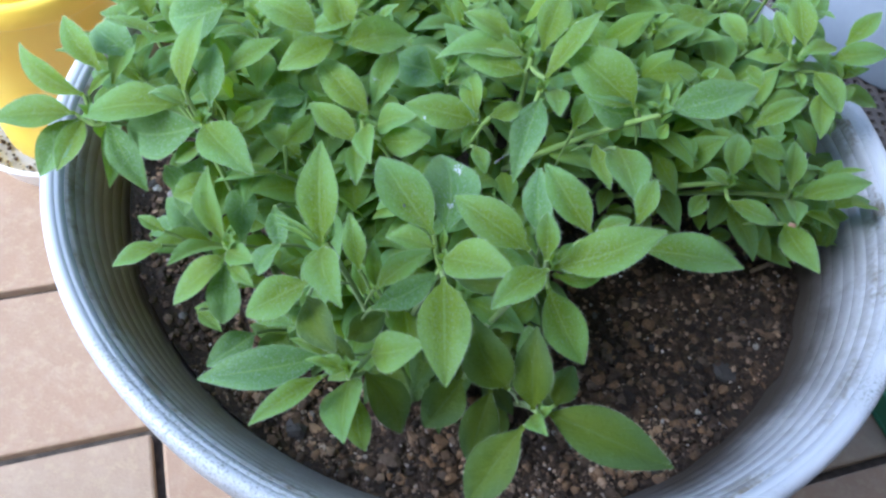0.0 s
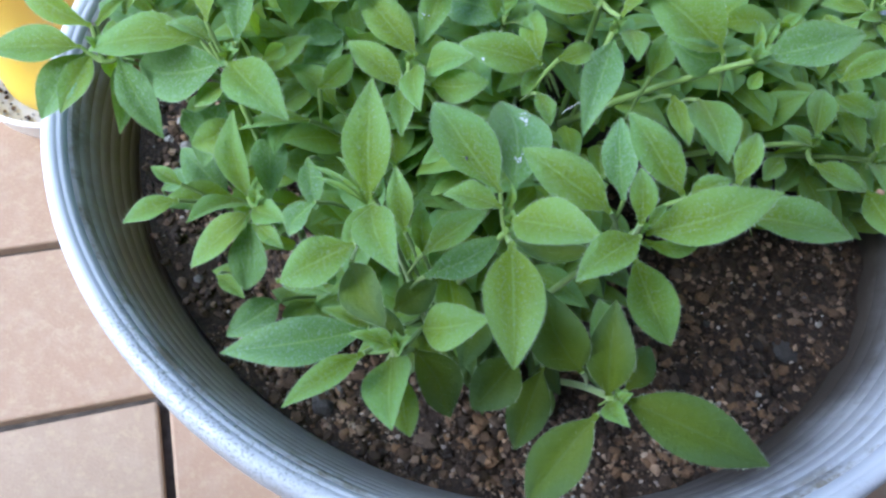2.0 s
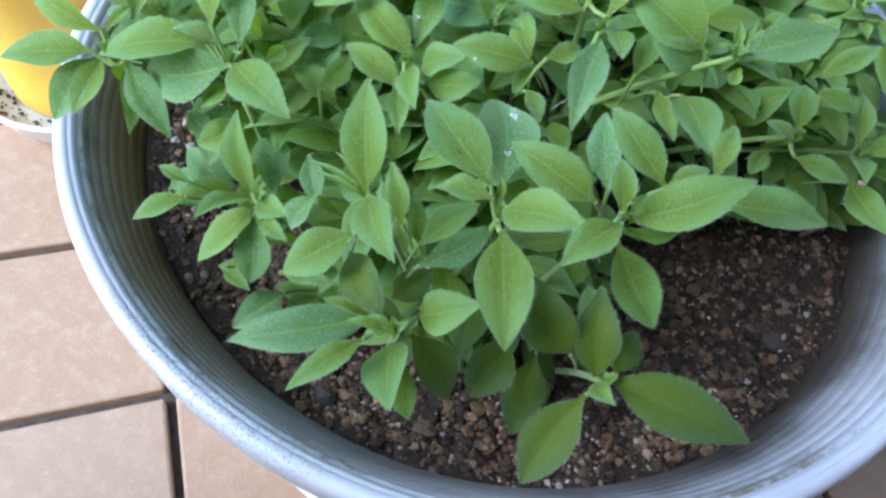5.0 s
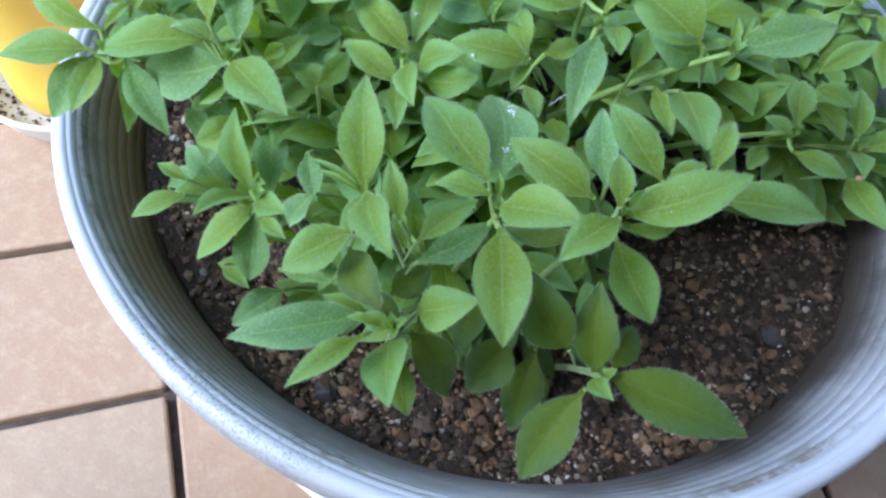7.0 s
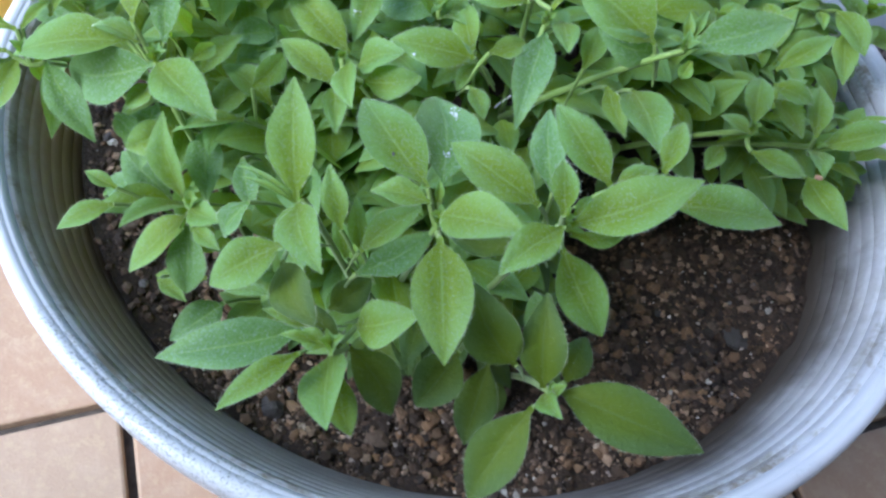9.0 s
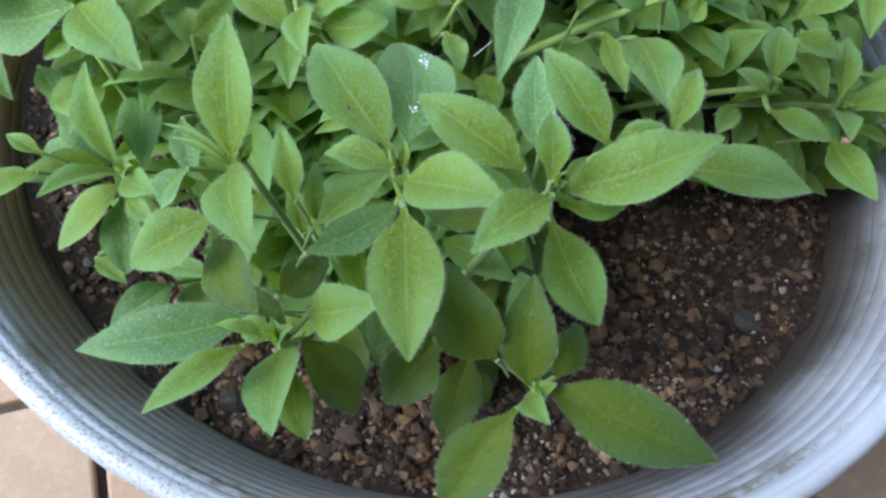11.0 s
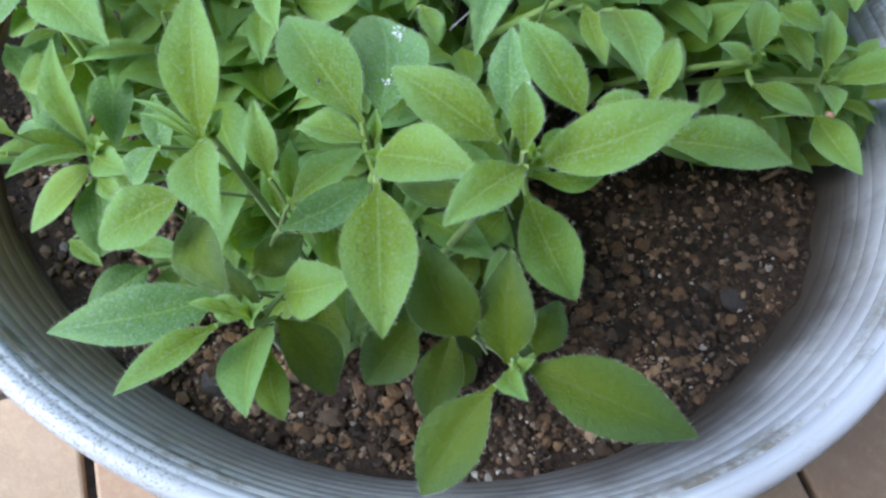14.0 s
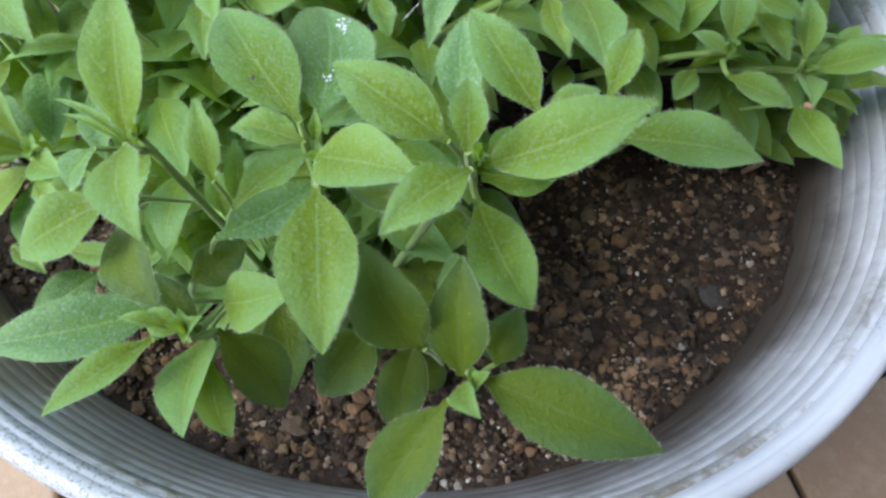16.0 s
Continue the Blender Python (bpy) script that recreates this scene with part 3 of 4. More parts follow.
def stem_between(root, node, bend):
    """A hairy green stem curving from the soil to its leaf cluster."""
    root, node = Vector(root), Vector(node)
    mid = root.lerp(node, 0.55) + Vector((0, 0, bend))
    pts, radii = [], []
    for i in range(9):
        t = i / 8
        pts.append(root * (1 - t) ** 2 + mid * 2 * t * (1 - t) + node * t * t)
        radii.append(0.00098 - 0.0003 * t)
    bm = tube(pts, radii)
    fuzz = random.Random(int((node.x + node.y * 3) * 1e5))
    for n in range(160):
        i = min(7.999, 8 * fuzz.random() ** 0.7)
        k, t = int(i), i - int(i)
        way = Vector((fuzz.gauss(0, 1), fuzz.gauss(0, 1), fuzz.gauss(0.2, 1))).normalized()
        p = pts[k].lerp(pts[k + 1], t) + way * radii[k] * 0.9
        thick = Vector((0.00005, 0.00002, 0.0))
        bm.faces.new([bm.verts.new(q) for q in (p - thick, p + thick, p + way * fuzz.uniform(0.0005, 0.0011))])
    return bm


def leaves_on(stem, node, leaves):
    """Leaves round a node. Each: its foot from the node in mm, azimuth, rise, length, width (mm), roll, its tone
    (0 young, 1 blue-green, 2 dark green with shade painted in) and, where fitted to the camera's view, its arch and
    sideways bend."""
    node = Vector(node)
    for dx, dy, dz, azimuth, rise, length, width, roll, old, *bend in leaves:
        foot = node + Vector((dx, dy, dz)) / 1000
        seed = leaf_rng.uniform(0, 50)
        small = width < 4
        arch, skew = bend or (leaf_rng.uniform(0.05, 0.13), leaf_rng.uniform(-0.03, 0.03))
        bm = blade(length / 1000, width / 1000, arch, leaf_rng.uniform(0.3, 0.5) if not small else 0.7, leaf_rng.uniform(0.1, 0.3), seed, skew, 0 if small else int(34 * length))
        bmesh.ops.transform(bm, matrix=leaf_pose(foot, azimuth, rise, roll), verts=bm.verts)
        part("leaf", bm, (LEAF, LEAF_OLD, LEAF_SHADED)[old], stem).data.materials.append(HAIR)
        gap = (foot - node).length
        if 0.004 < gap < 0.009:
            part("leaf_stalk", tube([node - Vector((0, 0, 0.003)), node.lerp(foot, 0.5) - Vector((0, 0, 0.002)), foot], [0.0007, 0.0006, 0.0005], 6), STEM, stem)
        elif gap >= 0.009 and foot.y < -0.045:
            # set lower down, on a thin loose stub that dips into the bush, out of view
            back = Vector((math.cos(radians(azimuth)), math.sin(radians(azimuth)), 0.0))
            deep = foot - back * 0.006 + Vector((-foot.x, -0.02 - foot.y, 0.0)) * 0.06 - Vector((0, 0, 0.011))
            part("leaf_stalk", tube([deep, foot.lerp(deep, 0.4) + Vector((0, 0, 0.001)), foot], [0.0002, 0.00045, 0.0005], 6), STEM, stem)


def shoot(plant, node, leaves, root=None):
    """A stem, the leaves at its end and its bud."""
    node = Vector(node)
    if root is None:
        root = Vector((node.x * 0.82 + CROWN.x * 0.18, node.y * 0.85 + CROWN.y * 0.15, SOIL_Z - 0.004))
    stem = smooth(part("stem", stem_between(root, node, 0.004), STEM, plant))
    leaves_on(stem, node, leaves)
    for n in range(4):
        # half-open bud leaves at the shoot's end
        size = leaf_rng.uniform(0.003, 0.0052)
        bm = blade(size, size * 0.55, 0.14, 0.6, 0.2, leaf_rng.uniform(0, 50), 0.0, 24)
        bmesh.ops.transform(bm, matrix=leaf_pose(node - Vector((0, 0, 0.0008)), n * 90 + leaf_rng.uniform(-30, 30), leaf_rng.uniform(45, 75), 0), verts=bm.verts)
        part("bud_leaf", bm, LEAF, stem).data.materials.append(HAIR)
    return stem


shoot(petunia, (-0.023, -0.101, 0.249), [
    (-0.1, -4.2, 1.1, -86, -18, 23.2, 11.3, 7, 0, 0.06, 0.00),
    (-0.3, -0.5, 3.3, -38, 36, 19.8, 9.9, 20, 0, 0.06, -0.02),
    (-14.5, 5.7, -20.8, 34, 21, 16.5, 7.2, -5, 0, 0.06, -0.01),
    (-2.7, 4.4, 4.8, 120, -1, 26.5, 11.4, -7, 0, 0.05, 0.03),
    (-0.1, 5.4, 4.4, 91, -9, 28.3, 13.1, 4, 1, 0.04, -0.05),
    (-2.2, 2.2, 2.9, 158, -11, 12.1, 5.9, -2, 0, 0.07, -0.00),
    (-0.5, 3.3, 2.1, 94, 58, 4.6, 1.9, -4, 0),
    (-14.7, -5.6, -11.0, 30, 13, 17.5, 6.6, 25, 1, 0.07, -0.05),
    (19.1, -0.9, -3.9, 148, -35, 22.2, 4.7, -27, 2, 0.04, 0.09)], root=(-0.030, -0.072, 0.152))
stem = shoot(petunia, (-0.002, -0.106, 0.259), [
    (0.9, -0.9, 0.5, 7, 32, 23.5, 9.7, 15, 0, 0.04, -0.05),
    (22.7, 10.5, -7.0, -5, -2, 24.6, 10.8, 0, 0, 0.06, -0.01),
    (-1.5, -3.8, 3.5, -141, -4, 14.7, 7.1, 2, 0, 0.07, -0.01),
    (0.9, -1.9, -5.9, -54, -32, 18.6, 8.9, 26, 0, 0.06, -0.03),
    (-2.4, -3.6, 6.9, 89, 19, 10.1, 4.8, -2, 0, 0.07, 0.00),
    (10.3, 10.4, -2.0, 122, 14, 19.2, 8.7, -12, 0, 0.06, 0.03),
    (0.3, 11.1, -6.0, 91, 15, 17.7, 6.9, -18, 1, 0.06, 0.03),
    (-2.6, 7.8, -6.1, 144, 5, 21.0, 10.3, -13, 0, 0.06, 0.02),
    (1.7, 0.6, 0.5, 52, 18, 5.4, 2.3, 1, 0)], root=(-0.012, -0.078, 0.152))
leaves_on(stem, (-0.002, -0.106, 0.259), [
    (0.4, -2.6, 0.4, 9, -6, 12.4, 3.2, 50, 0, 0.09, -0.07),
    (10.7, 8.6, -0.6, 23, 19, 8.7, 4.6, 5, 0),
    (20.3, 12.3, 0.2, 66, 18, 12.2, 5.0, -7, 0, 0.07, 0.01)])
shoot(petunia, (0.001, -0.127, 0.231), [
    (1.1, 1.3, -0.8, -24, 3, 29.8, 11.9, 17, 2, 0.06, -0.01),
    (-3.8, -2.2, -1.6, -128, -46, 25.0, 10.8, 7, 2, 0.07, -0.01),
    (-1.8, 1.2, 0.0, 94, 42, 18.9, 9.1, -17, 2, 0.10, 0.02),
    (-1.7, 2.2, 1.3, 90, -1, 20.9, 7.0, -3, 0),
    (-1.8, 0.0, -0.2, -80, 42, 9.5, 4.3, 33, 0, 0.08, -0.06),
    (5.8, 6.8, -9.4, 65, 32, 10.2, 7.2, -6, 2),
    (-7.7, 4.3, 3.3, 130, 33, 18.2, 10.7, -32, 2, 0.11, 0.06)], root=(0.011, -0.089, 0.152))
stem = shoot(petunia, (-0.042, -0.119, 0.231), [
    (-6.1, 9.8, -13.1, -167, -2, 31.0, 10.6, -10, 1, 0.06, 0.04),
    (-6.5, 1.6, -7.5, -142, -4, 19.1, 6.2, 4, 0, 0.07, 0.02),
    (-0.3, 6.0, -16.9, -91, 30, 22.7, 11.5, 36, 0, 0.03, 0.01),
    (2.0, 0.1, -12.5, -74, -44, 15.0, 6.4, 9, 0, 0.08, -0.05),
    (4.7, 5.7, -2.4, -18, 49, 17.3, 9.3, 31, 0, 0.06, -0.04),
    (-2.7, 0.7, 0.2, 169, 2, 7.4, 2.3, -5, 0),
    (-0.8, 0.2, 0.0, 156, -1, 6.2, 4.5, -24, 0),
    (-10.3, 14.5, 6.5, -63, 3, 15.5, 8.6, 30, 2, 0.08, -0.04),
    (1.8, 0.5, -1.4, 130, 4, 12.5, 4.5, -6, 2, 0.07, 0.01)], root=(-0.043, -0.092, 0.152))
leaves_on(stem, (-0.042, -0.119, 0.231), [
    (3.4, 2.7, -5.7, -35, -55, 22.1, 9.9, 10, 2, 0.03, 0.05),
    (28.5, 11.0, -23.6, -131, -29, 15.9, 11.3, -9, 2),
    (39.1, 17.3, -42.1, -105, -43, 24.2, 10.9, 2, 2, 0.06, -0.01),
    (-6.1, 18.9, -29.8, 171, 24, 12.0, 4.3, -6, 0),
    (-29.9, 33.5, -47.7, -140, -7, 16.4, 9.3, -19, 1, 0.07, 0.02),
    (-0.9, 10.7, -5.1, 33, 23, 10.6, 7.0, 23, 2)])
stem = shoot(petunia, (-0.077, -0.078, 0.217), [
    (-7.8, 11.9, -16.9, -155, 20, 20.2, 9.3, -4, 0, 0.06, 0.01),
    (-2.3, 3.4, -3.1, 118, 73, 23.3, 9.1, -52, 0, 0.04, 0.01),
    (-1.7, 1.3, -6.1, -146, -34, 21.2, 10.1, 8, 0, 0.03, 0.02),
    (-1.7, -0.7, -7.8, -95, -56, 19.1, 9.5, -3, 1, 0.08, 0.04),
    (-0.6, 1.0, -3.1, -42, 30, 14.8, 6.4, 24, 0, 0.06, -0.04),
    (1.9, -5.9, -0.9, -44, 9, 9.1, 4.1, 16, 0, 0.07, -0.03),
    (-3.2, 6.2, -9.7, -122, 38, 23.0, 9.5, 13, 0, 0.06, 0.01),
    (-19.3, 3.3, -7.0, -152, -9, 13.8, 6.6, -0, 0, 0.07, -0.00),
    (-19.9, 8.8, -7.9, 155, 8, 8.8, 3.9, -12, 0, 0.06, 0.02)], root=(-0.070, -0.058, 0.158))
leaves_on(stem, (-0.077, -0.078, 0.217), [
    (1.1, 18.8, 4.9, -83, -21, 17.7, 8.5, 2, 1, 0.07, 0.01),
    (-17.4, 32.9, -36.6, 121, 38, 22.3, 10.6, -2, 1),
    (-10.7, -5.4, -26.8, -38, 4, 9.9, 4.5, 2, 0, 0.08, 0.00),
    (-15.7, 29.3, -38.8, 149, 29, 18.3, 11.5, -22, 1),
    (-34.1, 28.5, -38.7, 18, 27, 12.1, 6.9, 8, 1)])
stem = shoot(petunia, (-0.084, -0.058, 0.241), [
    (0.5, -0.5, 0.8, -50, 10, 24.2, 10.8, 14, 0, 0.06, -0.03),
    (-0.4, -0.0, -0.3, 162, -25, 28.1, 13.1, -47, 1, 0.06, 0.08),
    (-0.5, -1.3, -5.9, -159, -30, 9.4, 4.9, -19, 0, 0.07, 0.01),
    (7.8, 0.1, 1.4, 62, -8, 8.1, 3.9, 27, 0, 0.06, -0.04),
    (-6.4, 4.4, 1.5, -180, -14, 27.2, 12.9, -4, 0, 0.07, 0.00),
    (-3.8, 2.4, 3.0, 157, -1, 11.5, 6.1, 11, 0, 0.12, -0.04),
    (18.1, -3.5, -12.5, -172, -10, 16.8, 3.4, -8, 0),
    (23.8, 2.3, -13.0, 146, 16, 15.1, 7.3, -6, 0),
    (6.7, 6.5, -9.5, 41, 26, 14.4, 6.0, 8, 0)])
leaves_on(stem, (-0.084, -0.058, 0.241), [
    (1.3, -1.0, -19.6, -159, -18, 13.2, 8.4, -41, 0),
    (18.5, 11.3, -14.8, -145, -24, 14.6, 8.1, -8, 0)])
stem = shoot(petunia, (-0.114, -0.053, 0.235), [
    (-4.1, 1.6, -2.6, -122, -25, 18.4, 9.7, -17, 1, 0.07, 0.01),
    (-2.6, 1.2, -2.1, -110, -23, 15.8, 6.9, -8, 0, 0.06, 0.02),
    (1.4, 1.2, -1.7, 124, -74, 12.9, 4.0, -18, 0, 0.07, -0.01),
    (3.4, 0.7, -2.2, -51, -31, 20.6, 8.2, 14, 1, 0.07, -0.02),
    (-4.4, 1.0, -0.3, -174, -6, 21.8, 10.3, -8, 0, 0.06, 0.01),
    (-2.0, 4.1, 3.6, 148, 12, 23.4, 7.4, -56, 0, 0.10, 0.05),
    (1.4, 9.9, 7.2, 132, 18, 19.1, 6.7, -26, 0, 0.08, 0.03),
    (4.1, 8.7, 3.8, 81, 11, 17.5, 6.8, -13, 0, 0.06, -0.01),
    (8.5, 17.1, 6.3, 142, -2, 19.1, 10.3, -20, 1, 0.07, 0.02)], root=(-0.088, -0.040, 0.215))
leaves_on(stem, (-0.114, -0.053, 0.235), [
    (-1.2, 4.8, 3.3, 57, 14, 9.5, 2.8, 8, 0)])
shoot(petunia, (-0.084, -0.057, 0.241), [
    (-5.1, 5.4, 5.0, 83, 27, 21.1, 9.1, -24, 0, 0.08, 0.01),
    (1.7, 2.6, 2.8, 94, 24, 18.0, 6.5, -1, 1, 0.07, -0.01),
    (3.6, 13.8, 4.1, 36, 17, 17.8, 7.3, -1, 0, 0.05, -0.02),
    (1.1, 34.7, 9.0, 169, -25, 21.1, 13.1, -50, 1, 0.06, 0.06),
    (-13.4, 19.0, 10.3, 165, 4, 15.5, 6.3, 14, 0, 0.04, 0.02),
    (-15.0, 21.5, 13.8, 118, 30, 10.6, 5.7, -1, 0)])
stem = shoot(petunia, (-0.049, -0.095, 0.246), [
    (-0.9, -2.0, 2.5, 95, 42, 22.2, 9.6, -16, 0, 0.03, 0.01),
    (-0.2, -5.0, 5.0, -74, 19, 19.4, 7.9, 21, 0, 0.07, -0.05),
    (-2.9, -10.7, -0.3, -161, -29, 16.8, 9.1, -15, 0, 0.07, 0.01),
    (-1.1, -0.7, -0.6, 148, -1, 15.1, 1.4, -6, 0),
    (-1.1, -0.9, -0.7, 151, -5, 13.2, 1.5, -6, 0),
    (-1.6, -0.3, -0.4, 125, 6, 11.8, 1.4, -4, 0),
    (-1.8, -0.1, -0.3, 115, 6, 9.8, 1.4, -3, 0),
    (-16.1, 23.9, -19.9, -75, -24, 12.0, 5.7, 9, 1, 0.06, -0.01),
    (7.2, 6.2, -19.8, 106, 32, 14.6, 5.9, -11, 0, 0.07, 0.01)], root=(-0.026, -0.086, 0.156))
leaves_on(stem, (-0.049, -0.095, 0.246), [
    (12.1, 5.3, -27.1, 102, 41, 12.7, 5.1, -2, 0),
    (8.7, 4.3, -28.1, 115, 41, 9.8, 4.8, -4, 0),
    (-13.1, 11.3, -18.9, -154, -52, 11.9, 6.2, -10, 1),
    (-20.8, 1.1, -37.4, -14, 7, 13.1, 4.7, 5, 0),
    (-0.1, 2.6, -5.5, -123, -31, 11.3, 5.7, -4, 0)])
stem = shoot(petunia, (-0.044, -0.053, 0.242), [
    (1.5, 0.6, 1.5, 135, 16, 21.7, 9.2, -15, 0, 0.06, 0.03),
    (1.7, -1.4, 0.7, -85, 4, 14.8, 6.1, 30, 0, 0.08, -0.04),
    (-1.0, -3.9, -3.8, -87, -15, 12.4, 5.4, 3, 0, 0.07, -0.01),
    (-0.6, -4.6, -3.9, 139, 6, 18.9, 8.2, -9, 0, 0.06, 0.02),
    (3.8, -0.9, -0.9, -23, 43, 13.8, 8.0, 28, 0, 0.08, 0.01),
    (5.4, -5.0, -1.3, -11, 22, 13.4, 7.6, 42, 0, 0.06, -0.06),
    (-19.9, -4.2, -7.2, 58, 9, 12.5, 6.0, 31, 0, 0.07, -0.05),
    (4.5, 0.7, -8.7, 137, 21, 9.0, 5.3, -31, 0),
    (-16.1, 15.4, -7.8, -156, 1, 12.9, 7.3, -14, 1, 0.08, -0.02)])
leaves_on(stem, (-0.044, -0.053, 0.242), [
    (-24.2, 4.5, -16.1, 59, 31, 16.9, 8.4, 6, 1)])
stem = shoot(petunia, (0.001, -0.047, 0.252), [
    (0.1, -2.3, -0.2, -107, -13, 24.8, 8.5, 4, 1, 0.07, -0.00),
    (-3.4, 7.6, 4.3, 171, -11, 25.0, 12.0, 7, 0, 0.09, -0.01),
    (4.1, 1.4, 0.1, -91, 11, 12.4, 6.2, 6, 0, 0.07, -0.00),
    (24.1, -5.6, 2.2, 141, 12, 23.3, 14.0, -25, 0, 0.07, 0.00),
    (25.8, -3.9, -0.8, -175, 19, 15.9, 8.1, -58, 1, 0.08, 0.10),
    (-16.0, -8.9, -3.5, 173, 4, 18.9, 9.3, -19, 0, 0.06, 0.02),
    (-15.2, -2.8, -6.9, 95, 9, 14.1, 6.7, -32, 0, 0.08, 0.05),
    (-13.1, -11.0, 0.4, 29, 1, 9.8, 5.0, 26, 0, 0.06, -0.04),
    (-16.2, -14.0, -7.5, -67, -14, 8.2, 4.6, 5, 0)], root=(0.000, -0.035, 0.152))
leaves_on(stem, (0.001, -0.047, 0.252), [
    (9.4, -8.2, -4.4, 69, 14, 12.9, 6.0, 0, 0),
    (-14.6, -7.6, -6.3, -152, -54, 8.2, 4.1, -10, 0),
    (-14.6, -1.6, -12.0, -152, -21, 11.2, 5.0, -7, 0)])
stem = shoot(petunia, (-0.002, -0.041, 0.258), [
    (-1.5, -3.0, -2.7, 165, -4, 16.2, 8.1, -18, 0, 0.06, 0.02),
    (3.8, -5.1, -2.4, 49, 31, 23.4, 6.9, -15, 0, 0.05, -0.03),
    (2.5, 0.5, 1.9, 72, 21, 19.1, 8.4, 2, 0, 0.07, -0.00),
    (-4.4, 7.7, -2.4, 154, 13, 15.1, 7.8, -9, 0),
    (-47.5, 0.9, -2.3, 26, -6, 18.5, 10.4, 22, 0, 0.07, 0.00),
    (-34.9, 7.9, -8.1, -107, -22, 17.5, 7.1, 1, 0, 0.07, 0.01),
    (-19.3, 4.3, -13.0, 155, -10, 19.0, 11.8, -32, 1, 0.07, 0.01),
    (-55.1, 4.0, -2.5, 153, 6, 19.0, 10.7, -8, 0),
    (-47.9, 4.1, -1.8, 110, 32, 13.4, 8.3, -11, 0)], root=(0.000, -0.035, 0.152))
leaves_on(stem, (-0.002, -0.041, 0.258), [
    (-43.9, 7.7, 1.2, -172, -20, 15.4, 6.6, -10, 0),
    (-50.8, 3.8, -4.5, -151, -13, 16.0, 8.3, -22, 0, 0.06, 0.02)])
shoot(petunia, (0.030, -0.057, 0.257), [
    (1.3, 0.7, 0.3, 17, 10, 25.6, 10.6, 14, 1, 0.05, -0.04),
    (-7.5, -0.5, -12.6, -87, 12, 22.4, 11.0, 7, 0, 0.07, -0.00),
    (-13.1, 0.8, -13.6, -72, -14, 12.9, 5.4, 13, 0, 0.06, -0.03),
    (-0.5, 1.3, 0.8, 160, 8, 3.6, 1.8, -10, 0),
    (0.1, 1.3, 0.9, 83, 33, 7.2, 2.7, -4, 0),
    (1.4, 1.9, 1.3, 59, 24, 8.5, 2.3, 0, 0),
    (1.7, -1.9, -1.1, -132, -72, 4.6, 3.3, -9, 0)], root=(-0.002, -0.042, 0.215))
shoot(petunia, (0.063, -0.049, 0.225), [
    (0.7, 1.7, 0.6, 71, 5, 18.8, 7.6, -6, 0, 0.06, 0.02),
    (0.1, -4.7, -2.7, -24, -2, 15.6, 6.8, 21, 0, 0.04, -0.04),
    (8.3, 14.8, 3.2, -19, -7, 12.6, 6.5, 24, 0, 0.06, -0.02),
    (9.8, 19.7, 4.0, 26, 21, 19.5, 7.1, 6, 0, 0.06, -0.03),
    (-0.2, -0.6, -0.4, 136, 0, 9.2, 4.7, -9, 0),
    (0.3, 16.4, -4.7, -170, 0, 12.1, 5.9, -18, 0, 0.06, 0.02),
    (-2.8, 3.2, -10.1, -128, -30, 8.0, 5.7, -1, 0),
    (10.6, 14.3, -1.7, -46, -22, 13.8, 7.2, 10, 0)], root=(0.035, -0.030, 0.190))
shoot(petunia, (0.090, -0.041, 0.212), [
    (-2.6, -0.9, 5.1, 81, 23, 16.1, 7.0, -4, 0, 0.06, 0.01),
    (1.8, 0.1, -0.2, 11, 14, 25.4, 9.5, 1, 0, 0.05, -0.03),
    (-4.0, -9.9, -1.5, -75, 6, 19.8, 9.4, 29, 0, 0.06, -0.05),
    (-0.1, -0.8, -0.6, -108, 25, 17.0, 7.2, 5, 0),
    (0.4, -0.6, -0.3, 27, -19, 27.1, 4.8, 4, 0)], root=(0.050, -0.025, 0.188))
stem = shoot(petunia, (0.099, 0.010, 0.223), [
    (16.3, 4.0, 6.3, 39, 28, 16.9, 7.0, 5, 0, 0.07, -0.01),
    (8.3, -0.3, -2.7, -63, -13, 17.4, 9.7, 16, 0, 0.08, 0.01),
    (11.5, -5.9, -5.8, -96, -21, 18.2, 8.3, 11, 0, 0.06, -0.02),
    (11.7, 0.4, 2.7, 3, 13, 20.3, 9.4, 16, 0, 0.06, -0.03),
    (-1.3, 1.6, -0.7, 161, -12, 14.5, 7.0, -14, 0, 0.06, 0.01),
    (-11.6, -16.4, -12.8, 28, 11, 23.0, 8.9, 5, 0),
    (-10.1, 3.3, 1.5, 89, 18, 15.0, 6.2, -1, 0, 0.06, 0.02),
    (-32.5, 13.4, 4.8, -115, -19, 11.5, 5.0, -10, 0, 0.07, 0.01),
    (-24.9, -1.0, -9.6, 88, 7, 24.1, 13.7, 4, 0, 0.10, -0.04)], root=(0.070, 0.015, 0.190))
leaves_on(stem, (0.099, 0.010, 0.223), [
    (-1.7, 3.9, 3.1, 102, 15, 16.0, 6.3, -18, 0, 0.05, 0.05),
    (1.5, -1.1, -0.8, -166, 4, 8.3, 4.0, -18, 0, 0.06, 0.02),
    (2.2, -2.0, -2.5, -95, 1, 8.0, 3.9, 13, 0, 0.06, -0.01),
    (14.3, 4.8, 4.2, -157, 3, 15.5, 7.5, -1, 0, 0.07, -0.00),
    (-37.9, 16.9, -6.0, -107, -24, 20.4, 8.7, 23, 0, 0.08, -0.03),
    (-17.5, 4.5, 3.0, 113, 4, 15.6, 7.7, -23, 0, 0.06, 0.03),
    (-29.6, 19.4, 2.9, -167, -11, 23.6, 9.8, -21, 0, 0.05, 0.05),
    (-9.4, -14.7, -21.2, 159, 9, 11.1, 7.0, -50, 0),
    (2.6, 3.2, 4.2, 91, 21, 21.7, 9.7, -17, 0, 0.06, 0.03)])
